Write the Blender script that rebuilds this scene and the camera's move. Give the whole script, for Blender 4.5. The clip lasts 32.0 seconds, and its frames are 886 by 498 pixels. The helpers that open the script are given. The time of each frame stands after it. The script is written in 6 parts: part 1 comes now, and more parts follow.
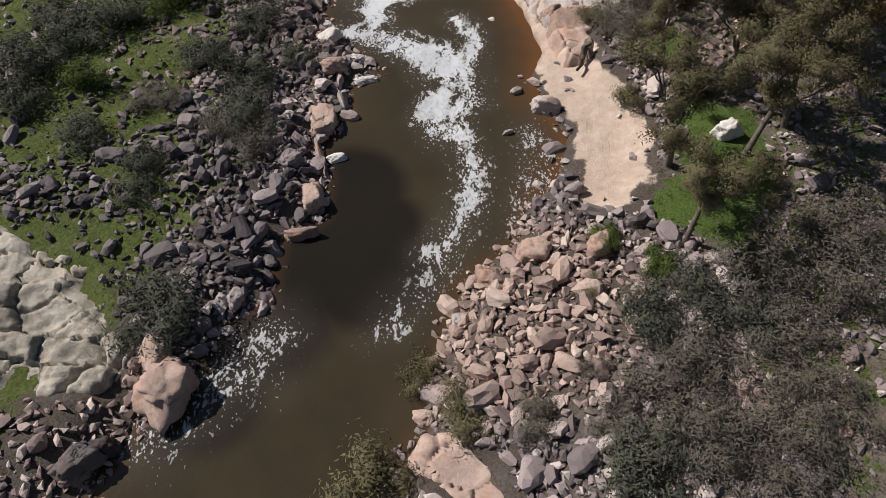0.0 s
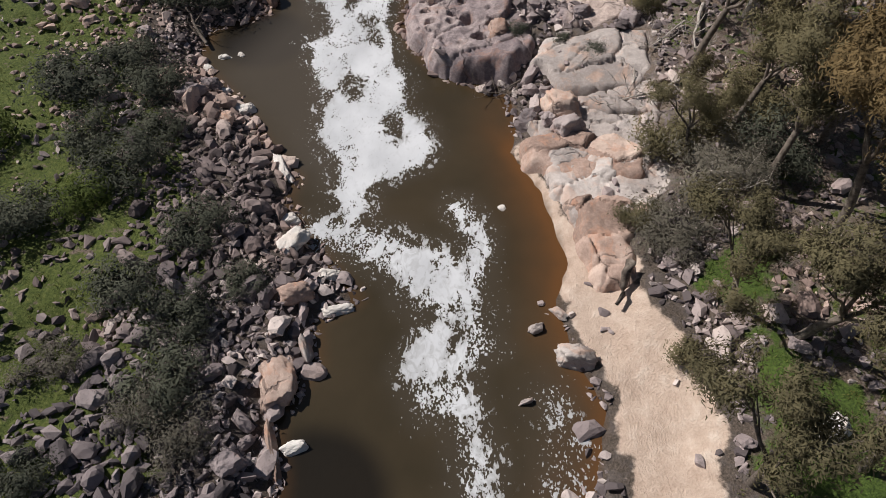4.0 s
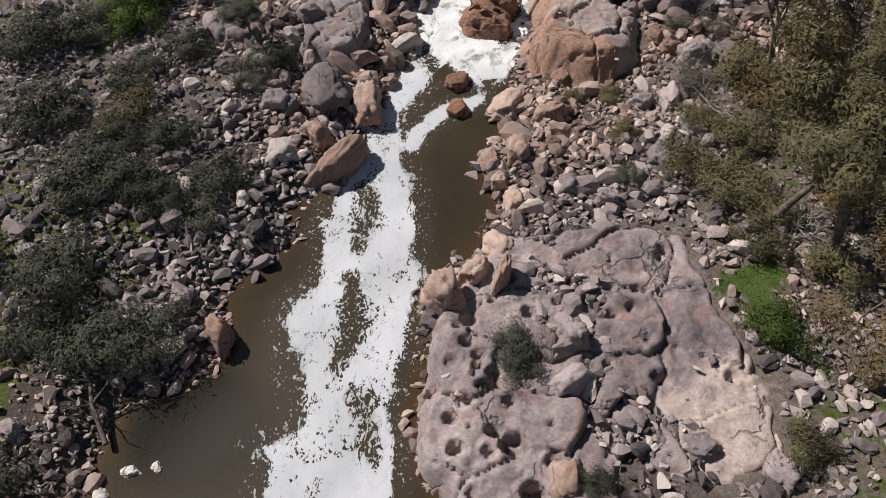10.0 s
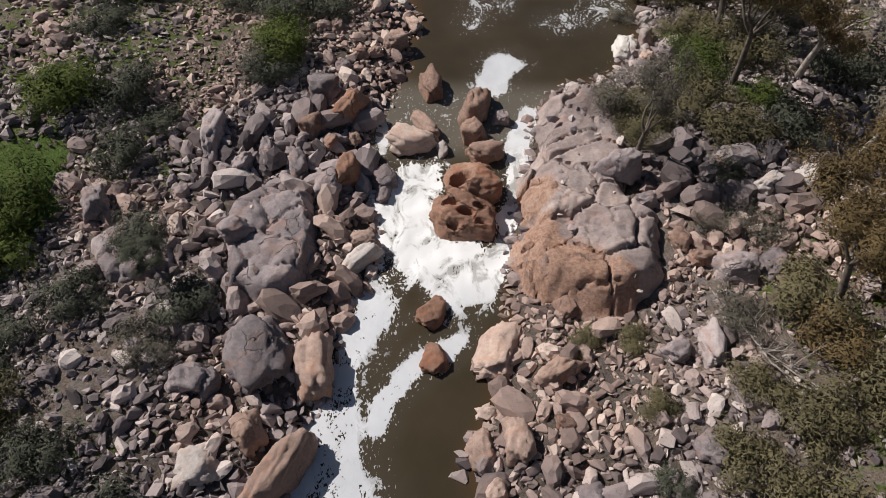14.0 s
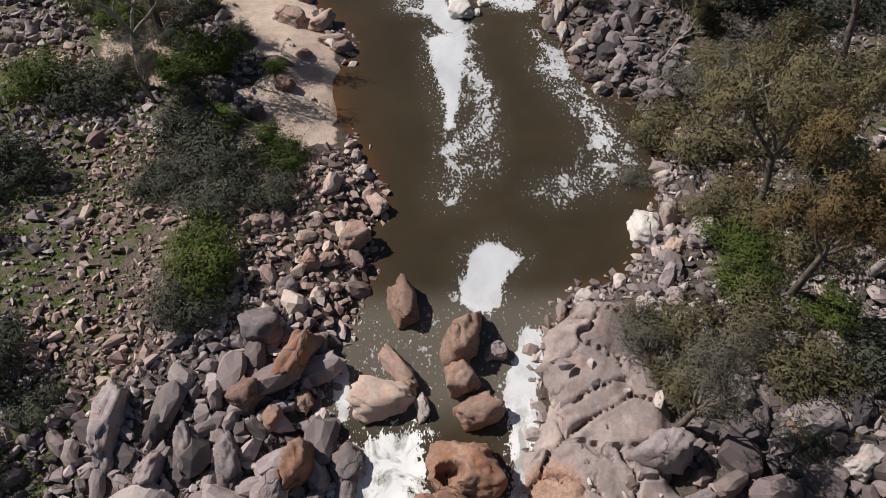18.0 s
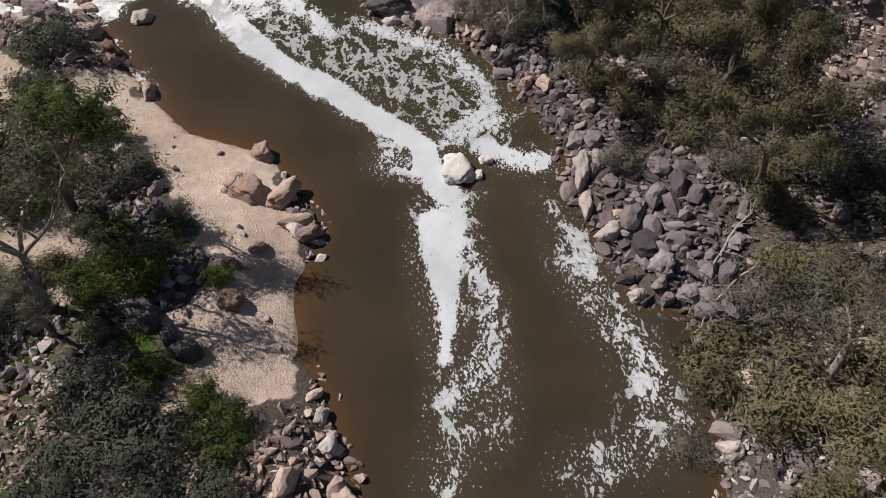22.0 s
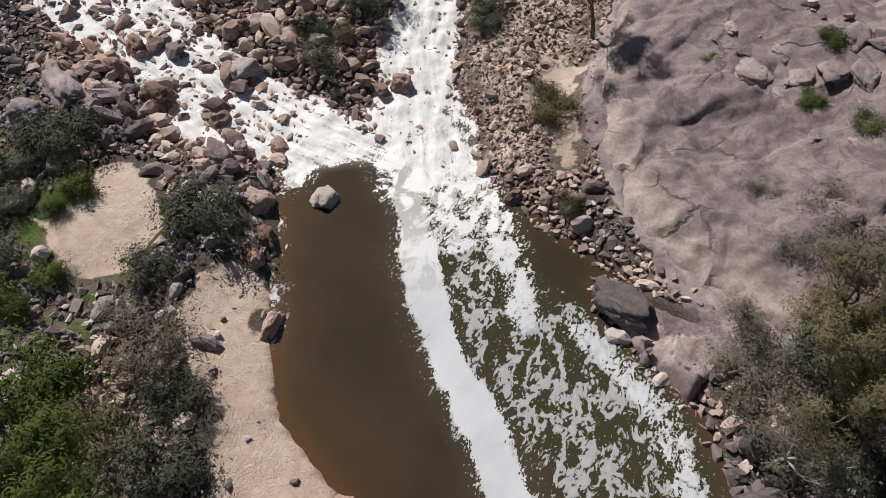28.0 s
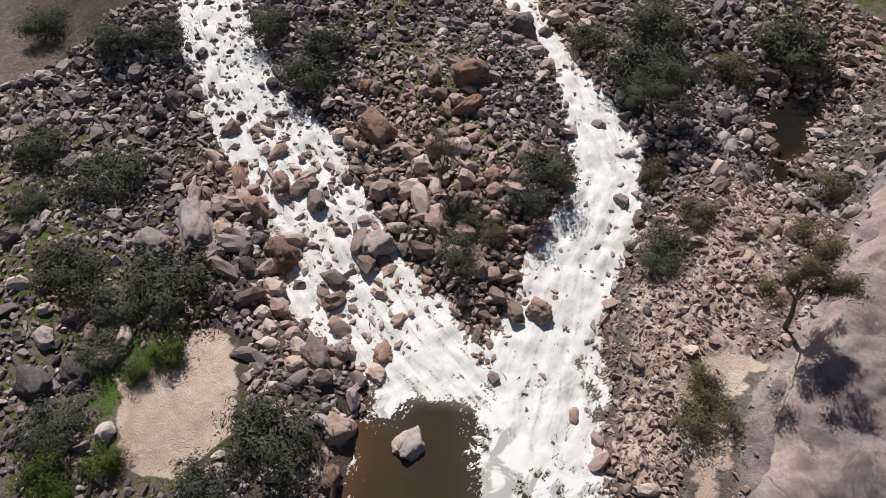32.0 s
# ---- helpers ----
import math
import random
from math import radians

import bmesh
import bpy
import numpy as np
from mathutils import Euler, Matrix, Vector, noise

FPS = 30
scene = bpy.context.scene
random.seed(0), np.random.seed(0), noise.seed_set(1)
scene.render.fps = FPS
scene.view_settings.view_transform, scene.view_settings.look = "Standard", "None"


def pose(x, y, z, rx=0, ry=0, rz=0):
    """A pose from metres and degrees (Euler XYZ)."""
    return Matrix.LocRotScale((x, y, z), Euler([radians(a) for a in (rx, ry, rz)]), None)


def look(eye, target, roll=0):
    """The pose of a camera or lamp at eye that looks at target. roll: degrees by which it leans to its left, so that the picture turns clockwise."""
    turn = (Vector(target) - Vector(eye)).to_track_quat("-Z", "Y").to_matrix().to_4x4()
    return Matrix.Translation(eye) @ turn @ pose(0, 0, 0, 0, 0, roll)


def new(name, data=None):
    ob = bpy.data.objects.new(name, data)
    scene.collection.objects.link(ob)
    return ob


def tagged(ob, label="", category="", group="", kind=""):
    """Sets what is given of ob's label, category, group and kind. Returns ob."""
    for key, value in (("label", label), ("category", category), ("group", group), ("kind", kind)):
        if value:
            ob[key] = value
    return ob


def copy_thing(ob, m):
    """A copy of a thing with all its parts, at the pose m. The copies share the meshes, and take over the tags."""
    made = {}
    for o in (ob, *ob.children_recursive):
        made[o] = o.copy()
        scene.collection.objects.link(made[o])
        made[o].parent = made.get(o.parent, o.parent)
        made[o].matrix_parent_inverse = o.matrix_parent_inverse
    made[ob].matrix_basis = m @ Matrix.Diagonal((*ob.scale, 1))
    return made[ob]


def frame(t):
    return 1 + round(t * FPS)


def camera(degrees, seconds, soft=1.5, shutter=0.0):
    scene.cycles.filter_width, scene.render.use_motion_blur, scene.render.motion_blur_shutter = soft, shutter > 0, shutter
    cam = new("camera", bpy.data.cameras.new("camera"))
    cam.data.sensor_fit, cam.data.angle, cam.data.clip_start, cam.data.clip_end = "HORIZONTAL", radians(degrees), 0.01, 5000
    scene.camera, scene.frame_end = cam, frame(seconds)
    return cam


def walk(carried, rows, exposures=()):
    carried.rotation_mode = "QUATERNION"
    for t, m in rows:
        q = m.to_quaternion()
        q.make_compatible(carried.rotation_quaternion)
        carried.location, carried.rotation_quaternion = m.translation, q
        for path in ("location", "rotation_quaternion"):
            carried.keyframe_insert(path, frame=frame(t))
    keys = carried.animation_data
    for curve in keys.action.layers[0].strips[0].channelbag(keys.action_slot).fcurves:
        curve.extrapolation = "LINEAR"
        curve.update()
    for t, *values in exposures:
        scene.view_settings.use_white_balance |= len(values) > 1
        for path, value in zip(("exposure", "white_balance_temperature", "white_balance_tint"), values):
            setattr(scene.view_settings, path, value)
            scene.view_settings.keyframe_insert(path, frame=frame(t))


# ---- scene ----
cam = camera(67.5, 32.0, soft=0.75)
METRES, EYE, TILT, LEAN, TURN = 148.5, 30.0, 0.0, 0.0, 0.0
ROWS = [
    (0.0, 0.0, 0.0, 0.0, -0.04, -54.84, 0.03),
    (0.5, 0.0001, 0.0137, -0.0005, -0.03, -54.78, -0.01),
    (1.0, 0.0007, 0.0284, -0.0013, 0.0, -54.71, 0.07),
    (1.5, 0.0008, 0.0439, -0.0019, 0.0, -54.65, 0.01),
    (2.0, 0.001, 0.0602, -0.0025, -0.0, -54.6, -0.03),
    (2.5, 0.0011, 0.0769, -0.003, -0.0, -54.53, -0.08),
    (3.0, 0.001, 0.0941, -0.0034, -0.0, -54.48, -0.15),
    (3.5, 0.0004, 0.1114, -0.0039, -0.02, -54.37, -0.26),
    (5.5, 0.0017, 0.1828, -0.0039, 0.85, -54.34, -0.16),
    (6.0, 0.0012, 0.2005, -0.0041, 1.4, -54.22, -0.24),
    (6.5, 0.0005, 0.2181, -0.0043, 1.96, -54.09, -0.38),
    (7.0, 0.0002, 0.2362, -0.0044, 2.58, -54.04, -0.41),
    (7.5, -0.0008, 0.2541, -0.0045, 3.16, -53.96, -0.52),
    (8.0, -0.0021, 0.272, -0.0044, 3.7, -53.92, -0.7),
    (8.5, -0.003, 0.2895, -0.0045, 4.29, -53.82, -0.77),
    (9.0, -0.0038, 0.3073, -0.0042, 4.92, -53.81, -0.78),
    (9.5, -0.0049, 0.3246, -0.0042, 4.95, -53.72, -0.85),
    (10.0, -0.0054, 0.3421, -0.0042, 4.98, -53.66, -0.78),
    (10.5, -0.0065, 0.3592, -0.004, 4.94, -53.58, -0.82),
    (11.0, -0.0078, 0.376, -0.0037, 4.91, -53.53, -0.87),
    (11.5, -0.0089, 0.3924, -0.0038, 4.89, -53.43, -0.87),
    (12.0, -0.01, 0.4085, -0.0039, 4.5, -53.32, -0.86),
    (12.5, -0.0112, 0.4244, -0.0036, 3.74, -53.3, -0.88),
    (13.0, -0.0122, 0.4401, -0.0035, 2.83, -53.22, -0.9),
    (13.5, -0.0129, 0.4554, -0.0035, 1.92, -53.11, -0.9),
    (14.0, -0.014, 0.4708, -0.0035, 1.44, -53.04, -0.95),
    (14.5, -0.0144, 0.4863, -0.0035, 1.46, -53.02, -0.87),
    (16.5, -0.0159, 0.5471, -0.0035, -0.92, -52.83, -0.85),
    (17.0, -0.0158, 0.5623, -0.0034, -1.86, -52.81, -0.84),
    (17.5, -0.0156, 0.5774, -0.0034, -1.86, -52.75, -0.81),
    (18.0, -0.0158, 0.5922, -0.0031, -2.06, -52.73, -0.87),
    (18.5, -0.0151, 0.6069, -0.0032, -2.63, -52.64, -0.81),
    (19.0, -0.0145, 0.6221, -0.0032, -2.62, -52.62, -0.81),
    (19.5, -0.0138, 0.637, -0.0032, -2.58, -52.57, -0.8),
    (20.0, -0.0131, 0.6517, -0.0034, -2.56, -52.49, -0.83),
    (20.5, -0.0128, 0.6667, -0.0033, -2.58, -52.48, -0.96),
    (21.0, -0.0119, 0.6815, -0.0034, -2.53, -52.43, -0.96),
    (21.5, -0.0111, 0.6965, -0.003, -2.48, -52.46, -1.0),
    (22.0, -0.0104, 0.7115, -0.0029, -2.43, -52.38, -1.01),
    (22.5, -0.0107, 0.7261, -0.0033, -1.96, -52.16, -1.18),
    (23.0, -0.0108, 0.7411, -0.0034, 0.26, -52.09, -1.27),
    (23.5, -0.0107, 0.7561, -0.0031, 2.83, -52.08, -1.34),
    (24.0, -0.011, 0.7707, -0.0031, 5.39, -52.05, -1.43),
    (24.5, -0.0112, 0.7855, -0.0032, 7.99, -52.01, -1.53),
    (25.0, -0.012, 0.7994, -0.0031, 10.43, -52.07, -1.58),
    (25.5, -0.014, 0.8132, -0.0031, 12.98, -51.97, -1.77),
    (27.5, -0.0232, 0.8717, -0.0004, 23.25, -52.37, -1.68),
    (28.0, -0.0281, 0.8853, 0.0028, 27.22, -52.53, -1.74),
    (28.5, -0.033, 0.8984, 0.0065, 31.66, -52.63, -1.73),
    (29.0, -0.0385, 0.911, 0.0105, 34.4, -52.73, -1.73),
    (29.5, -0.0449, 0.9228, 0.0142, 36.62, -52.78, -1.78),
    (30.0, -0.052, 0.9343, 0.0176, 38.82, -52.76, -1.86),
    (30.5, -0.0599, 0.9454, 0.0214, 41.02, -52.79, -1.98),
    (31.0, -0.0678, 0.9561, 0.025, 43.25, -52.8, -2.05),
    (31.5, -0.0761, 0.966, 0.0286, 45.46, -52.8, -2.15),
    (32.0, -0.0848, 0.976, 0.0324, 47.7, -52.89, -2.2),
]
walk(cam, [(t, pose(0, 0, EYE, TILT, LEAN, TURN) @ pose(METRES * x, METRES * y, METRES * z, 90 + pitch, roll, yaw)) for t, x, y, z, yaw, pitch, roll in ROWS])

# ---- light ----
SUN_WAY = Vector((0.65, -0.305, -0.70)).normalized()
world = bpy.data.worlds.new("sky")
scene.world = world
world.use_nodes = True
sky = world.node_tree.nodes.new("ShaderNodeTexSky")
sky.sky_type, sky.sun_disc = "NISHITA", False
sky.sun_elevation = math.asin(-SUN_WAY.z)
sky.sun_rotation = math.atan2(-SUN_WAY.x, -SUN_WAY.y)
background = world.node_tree.nodes["Background"]
background.inputs["Strength"].default_value = 0.038
world.node_tree.links.new(sky.outputs[0], background.inputs["Color"])
sun = new("sun", bpy.data.lights.new("sun", "SUN"))
sun.data.energy, sun.data.angle, sun.data.color = 4.75, radians(0.55), (1.0, 0.95, 0.905)
sun.matrix_world = look((0, 0, 80), Vector((0, 0, 80)) + SUN_WAY)
# ---- plan: river outline, levels, regions ----
LEFT_LOW = [(-18, -90), (-17.5, 0), (-16.7, 8.5), (-16, 11.5), (-13, 13.7), (-13.3, 15.6), (-12, 18.2), (-10, 19.2), (-9.9, 23.5), (-7.5, 25.2),
            (-7.6, 28.4), (-8.4, 31.5), (-6.6, 34.6), (-7, 37.2), (-4.8, 38.5), (-6, 40), (-8, 42.5), (-9.8, 45.8), (-9.3, 47.6), (-11.5, 50),
            (-13.5, 53.5), (-16.5, 57.2), (-18.2, 59.2), (-17.8, 63.5), (-14.2, 65), (-13.5, 67), (-14.8, 70), (-12.7, 72.6), (-11.5, 74.2)]
LEFT_HIGH = [(-12.5, 76.5), (-9.3, 79.3), (-9, 82.6), (-8, 85), (-7.7, 89.5), (-6, 93.4), (-7, 97), (-7.6, 101.5), (-6.8, 105.5), (-5.3, 110.7),
             (-5.6, 113), (-4.6, 115.2), (-6.2, 120), (-7.9, 123), (-8.6, 127), (-7.2, 131.3), (-9.3, 135.2), (-11.3, 138), (-16.9, 140.2),
             (-20, 143.6), (-22.5, 147), (-24.6, 151), (-27.5, 154), (-30, 156.5)]
RIGHT_LOW = [(-3, -90), (-3, 5), (-2.4, 9.5), (-0.4, 12), (-0.2, 15.5), (1.2, 20.5), (4.5, 23), (5.3, 26), (7.4, 28), (8.4, 32), (7.2, 35),
             (6.5, 38.3), (7.5, 41), (6.4, 46.5), (4.7, 50), (5.4, 53), (4.9, 55.5), (0, 58.3), (-1.2, 60), (-2.8, 63), (-2.6, 67.5), (-3.4, 70.5),
             (0, 74.8), (1, 78.3), (-0.5, 81), (1, 84), (0.9, 86.2), (2, 89), (1.9, 94), (3.4, 99.7)]
RIGHT_HIGH = [(4.3, 105.8), (6.5, 108.4), (9.7, 109.4), (12.2, 113), (13.4, 118), (15, 121), (13.6, 124.6), (11, 126), (9.8, 130), (8.8, 134),
              (8.5, 138.3), (7.2, 142), (4.6, 148), (2, 151), (-2.1, 152.6), (-5.5, 155.6), (-3.8, 157), (-8.8, 158.6), (-13.5, 160.5), (-20, 163)]
LEFT_STREAM = [(-27, 154.5), (-30.2, 154.4), (-34.5, 153.6), (-38, 155.2), (-43.4, 157.2), (-48.3, 157.6), (-53.7, 158.8), (-59.5, 160.6), (-68.5, 165.1),
               (-100, 180), (-100, 186), (-65, 168.9), (-60, 167.5), (-54.5, 166.2), (-50.1, 164.6), (-44.4, 165.2), (-41.3, 163.8), (-33.2, 161.8), (-28, 162), (-20, 160)]
RIGHT_STREAM = [(-18, 158), (-14.4, 159.7), (-17, 164.6), (-20.8, 167.9), (-22.4, 171.7), (-23.8, 176), (-28, 181.4), (-31.2, 183.5), (-37.2, 185),
                (-44.8, 188.3), (-56, 195), (-85, 205), (-85, 196), (-60, 190), (-47.2, 186), (-42.1, 184.2), (-37.2, 181.8), (-33.6, 178.3), (-30.8, 176.5),
                (-28.9, 172.6), (-28.3, 168.8), (-26, 165.2), (-25, 161)]
SIDE_POOL = [(-25.2, 191.9), (-24.6, 194.3), (-25.2, 196.4), (-23.6, 196.6), (-22.4, 198.1), (-20.6, 196.2), (-20.9, 193.6), (-19.6, 191.4), (-20.2, 189.2), (-18.6, 187.4), (-19.6, 185.8), (-21.2, 186.6), (-22.4, 189.3)]
RIVER = LEFT_LOW + LEFT_HIGH + RIGHT_HIGH[::-1] + RIGHT_LOW[::-1]


def smooth(a, b, v):
    s = np.clip((v - a) / (b - a), 0, 1)
    return s * s * (3 - 2 * s)


def inside_distance(poly, x, y):
    """Distance to the outline of a plan polygon: negative inside."""
    p = np.array(poly, float)
    q = np.roll(p, -1, 0)
    best, odd = np.full(x.shape, 1e9), np.zeros(x.shape, bool)
    for (ax, ay), (bx, by) in zip(p, q):
        ex, ey = bx - ax, by - ay
        s = np.clip(((x - ax) * ex + (y - ay) * ey) / (ex * ex + ey * ey + 1e-12), 0, 1)
        best = np.minimum(best, (x - ax - s * ex) ** 2 + (y - ay - s * ey) ** 2)
        if ay != by:
            odd ^= ((ay > y) != (by > y)) & (x < ax + (y - ay) * ex / ey)
    return np.where(odd, -1, 1) * np.sqrt(best)


def along(points, x, y):
    """Distance to a polyline."""
    best = np.full(x.shape, 1e9)
    p = np.array(points, float)
    if len(p) == 1:
        return np.hypot(x - p[0, 0], y - p[0, 1])
    for (ax, ay), (bx, by) in zip(p[:-1], p[1:]):
        ex, ey = bx - ax, by - ay
        s = np.clip(((x - ax) * ex + (y - ay) * ey) / (ex * ex + ey * ey + 1e-12), 0, 1)
        best = np.minimum(best, (x - ax - s * ex) ** 2 + (y - ay - s * ey) ** 2)
    return np.sqrt(best)


def hashed(i, j, seed):
    v = np.sin(i * 127.1 + j * 311.7 + seed * 74.7) * 43758.5453
    return v - np.floor(v)


def value_noise(x, y, seed=0):
    i, j = np.floor(x), np.floor(y)
    u, v = x - i, y - j
    u, v = u * u * (3 - 2 * u), v * v * (3 - 2 * v)
    a, b = hashed(i, j, seed), hashed(i + 1, j, seed)
    c, d = hashed(i, j + 1, seed), hashed(i + 1, j + 1, seed)
    return (a * (1 - u) + b * u) * (1 - v) + (c * (1 - u) + d * u) * v


def layers(x, y, octaves=4, seed=0):
    total, amp, norm = 0, 1.0, 0.0
    for k in range(octaves):
        total = total + amp * value_noise(x * 2 ** k + 17.3 * k, y * 2 ** k - 9.1 * k, seed + k)
        norm += amp
        amp *= 0.5
    return total / norm


def cells(x, y, size, seed=0, stretch=1.0):
    """Jointed blocks: distance to the nearest joint, and a random value and centre for each block."""
    u, v = x / size, y / (size * stretch)
    i0, j0 = np.floor(u), np.floor(v)
    f1, f2 = np.full(x.shape, 9.0), np.full(x.shape, 9.0)
    rnd, cx, cy = np.zeros(x.shape), np.zeros(x.shape), np.zeros(x.shape)
    for di in (-1, 0, 1):
        for dj in (-1, 0, 1):
            i, j = i0 + di, j0 + dj
            px, py = i + 0.1 + 0.8 * hashed(i, j, seed), j + 0.1 + 0.8 * hashed(i, j, seed + 5)
            d = np.hypot(u - px, v - py)
            near = d < f1
            f2 = np.where(near, f1, np.minimum(f2, d))
            rnd = np.where(near, hashed(i, j, seed + 9), rnd)
            cx, cy = np.where(near, px, cx), np.where(near, py, cy)
            f1 = np.where(near, d, f1)
    return (f2 - f1) * size, rnd, cx * size, cy * size * stretch


def river_distance(x, y):
    d = inside_distance(RIVER, x, y)
    for poly in (LEFT_STREAM, RIGHT_STREAM, SIDE_POOL):
        d = np.minimum(d, inside_distance(poly, x, y))
    return d


def water_level(x, y):
    pool = np.interp(y, [10, 50, 90, 94, 98, 101, 106, 109, 400], [-2.0, -2.6, -2.6, -2.45, -2.25, -1.95, -1.8, -1.75, -1.75])
    left = np.interp(-x, [26, 34, 42, 48, 54, 60, 100], [0, 0.35, 0.95, 1.35, 2.0, 2.6, 4.0])
    up = (x + 22) * -0.55 + (y - 160) * 0.83
    right = np.interp(up, [0, 5, 14, 24, 34, 60], [0, 0.35, 1.3, 1.75, 2.1, 3.0])
    leftness = smooth(0, 5, (-x - 27) * 0.93 - (y - 163.5) * 1.1 + 3.0)
    upstream = smooth(152, 160, y)
    return pool + upstream * (left * leftness + right * (1 - leftness))


def slab_hill(x, y):
    """The long bare rock slope above the second pool."""
    hill = -0.4 + 0.22 * (x + 5.4) + 0.30 * (y - 160.3)
    return np.minimum(hill, 6 + 0.05 * hill)


SLOPE_EDGE = [(10, 150), (2, 154), (-2.5, 157.5), (-6.5, 161.5), (-9.5, 165), (-11.5, 169), (-12.5, 174), (-13.5, 180), (-14.5, 186), (-20, 205), (60, 260), (90, 150)]


SANDS = [
    [(6.1, 46.3), (10.7, 40), (12.3, 34.6), (13.9, 30.8), (12.9, 27), (10.7, 24.3), (8, 24.7), (8.6, 28.4), (9, 32.4), (8, 36.3), (7, 40)],
    [(4.6, 50.8), (6.6, 49.9), (7.4, 45.8), (8.7, 42.2), (11.2, 41.1), (10.8, 38.7), (7.5, 38.7), (6, 45.1)],
    [(-25.8, 151.3), (-22, 143.4), (-18.4, 139.8), (-10.9, 137.6), (-8.2, 132.1), (-8.4, 129.1), (-7.6, 120.6), (-6.7, 119.5), (-13.5, 119.4),
     (-13.7, 121.5), (-15.4, 124.7), (-11.5, 127.6), (-15.5, 131.9), (-16.3, 135.2), (-20.6, 139.8), (-24, 145.1)],
    [(-26, 144.3), (-22.9, 147.5), (-18.3, 141.2), (-12.1, 138.4), (-15.6, 136.2), (-21.2, 139)],
    [(7, 38.6), (8.8, 37.4), (11, 37.8), (12.6, 34.6), (13.6, 32.4), (13.4, 27.8), (11.8, 26.2), (10.2, 25), (8.2, 25.6), (8.2, 26.8), (9.6, 28.2), (9.4, 31), (8.4, 33.8)],
    [(4.8, 51.4), (6, 48.6), (7.2, 43), (7.2, 39.4), (9.2, 38.4), (10.8, 38.2), (10, 41.8), (8, 44.2), (7, 47.4), (6.4, 51)],
    [(-13.6, 167.4), (-12.2, 169.8), (-12.6, 172), (-14.4, 171.2), (-15, 168.6)], [(-11.4, 162.8), (-10, 165), (-11.4, 168), (-13, 166.6)],
    [(-25.4, 130.2), (-23.6, 131.5), (-20.9, 131.1), (-19.5, 129.7), (-20.6, 128.2), (-19.9, 126.3), (-22.4, 125.7)],
    [(-26.4, 132.9), (-24.0, 134.4), (-21.5, 131.6), (-21.4, 128.5), (-22.4, 126.7), (-24.8, 128.5)],
    [(-37.6, 143.5), (-36.8, 147.8), (-33.9, 150), (-31.5, 149), (-29, 143.4), (-32.4, 141.4)],
]


def loose(x, y):
    """Plan places moved about a little, so that an outline drawn there comes out ragged."""
    return x + (layers(x / 2.4, y / 2.4, 4, 81) - 0.5) * 3.4, y + (layers(x / 2.4, y / 2.4, 4, 85) - 0.5) * 3.4


def any_region(polys, x, y, soft, wider=0.0):
    best = np.full(x.shape, 99.0)
    for poly in polys:
        best = np.minimum(best, inside_distance(poly, x, y))
    return smooth(soft, -soft, best - wider)


def ground_height(x, y):
    d = river_distance(x, y)
    level = water_level(x, y)
    out = np.maximum(d, 0)
    gentle = any_region(SANDS, *loose(x, y), 1.0)
    rise = 0.22 * smooth(0, 0.6, out) + 0.85 * smooth(0.2, 2.4 + 4 * gentle, out) + 0.6 * smooth(2, 9, out) + 0.045 * np.clip(out - 6, 0, 60)
    bed = -0.22 * smooth(0, 0.6, -d) - 1.1 * smooth(0, 4.5, -d)
    rough = (layers(x / 6, y / 6, 4, 3) - 0.5) * 1.1 * smooth(0, 5, out) + (layers(x / 1.3, y / 1.3, 3, 8) - 0.5) * 0.35 * smooth(0, 1, out)
    h = level + np.where(d > 0, rise, bed) + rough
    h = h - 0.9 * smooth(105, 120, y) * smooth(2, 9, out) * (1 - smooth(140, 165, y)) * smooth(0, -1, x)
    inside = inside_distance(SLOPE_EDGE, x, y)
    warp = layers(x / 4, y / 4, 3, 33) * 3.0
    ledge, tone, _, _ = cells(x + warp, y - warp * 0.6, 4.2, 34, 0.55)
    hill = slab_hill(x, y) + (layers(x / 5, y / 5, 5, 31) - 0.5) * 1.5 + (tone - 0.5) * 0.2 - 0.06 * np.exp(-(ledge / 0.3) ** 2) + (layers(x / 1.1, y / 1.1, 3, 36) - 0.5) * 0.3
    return h + (hill - h) * smooth(2.0, -2.0, inside) * smooth(-0.5, 1.5, d)

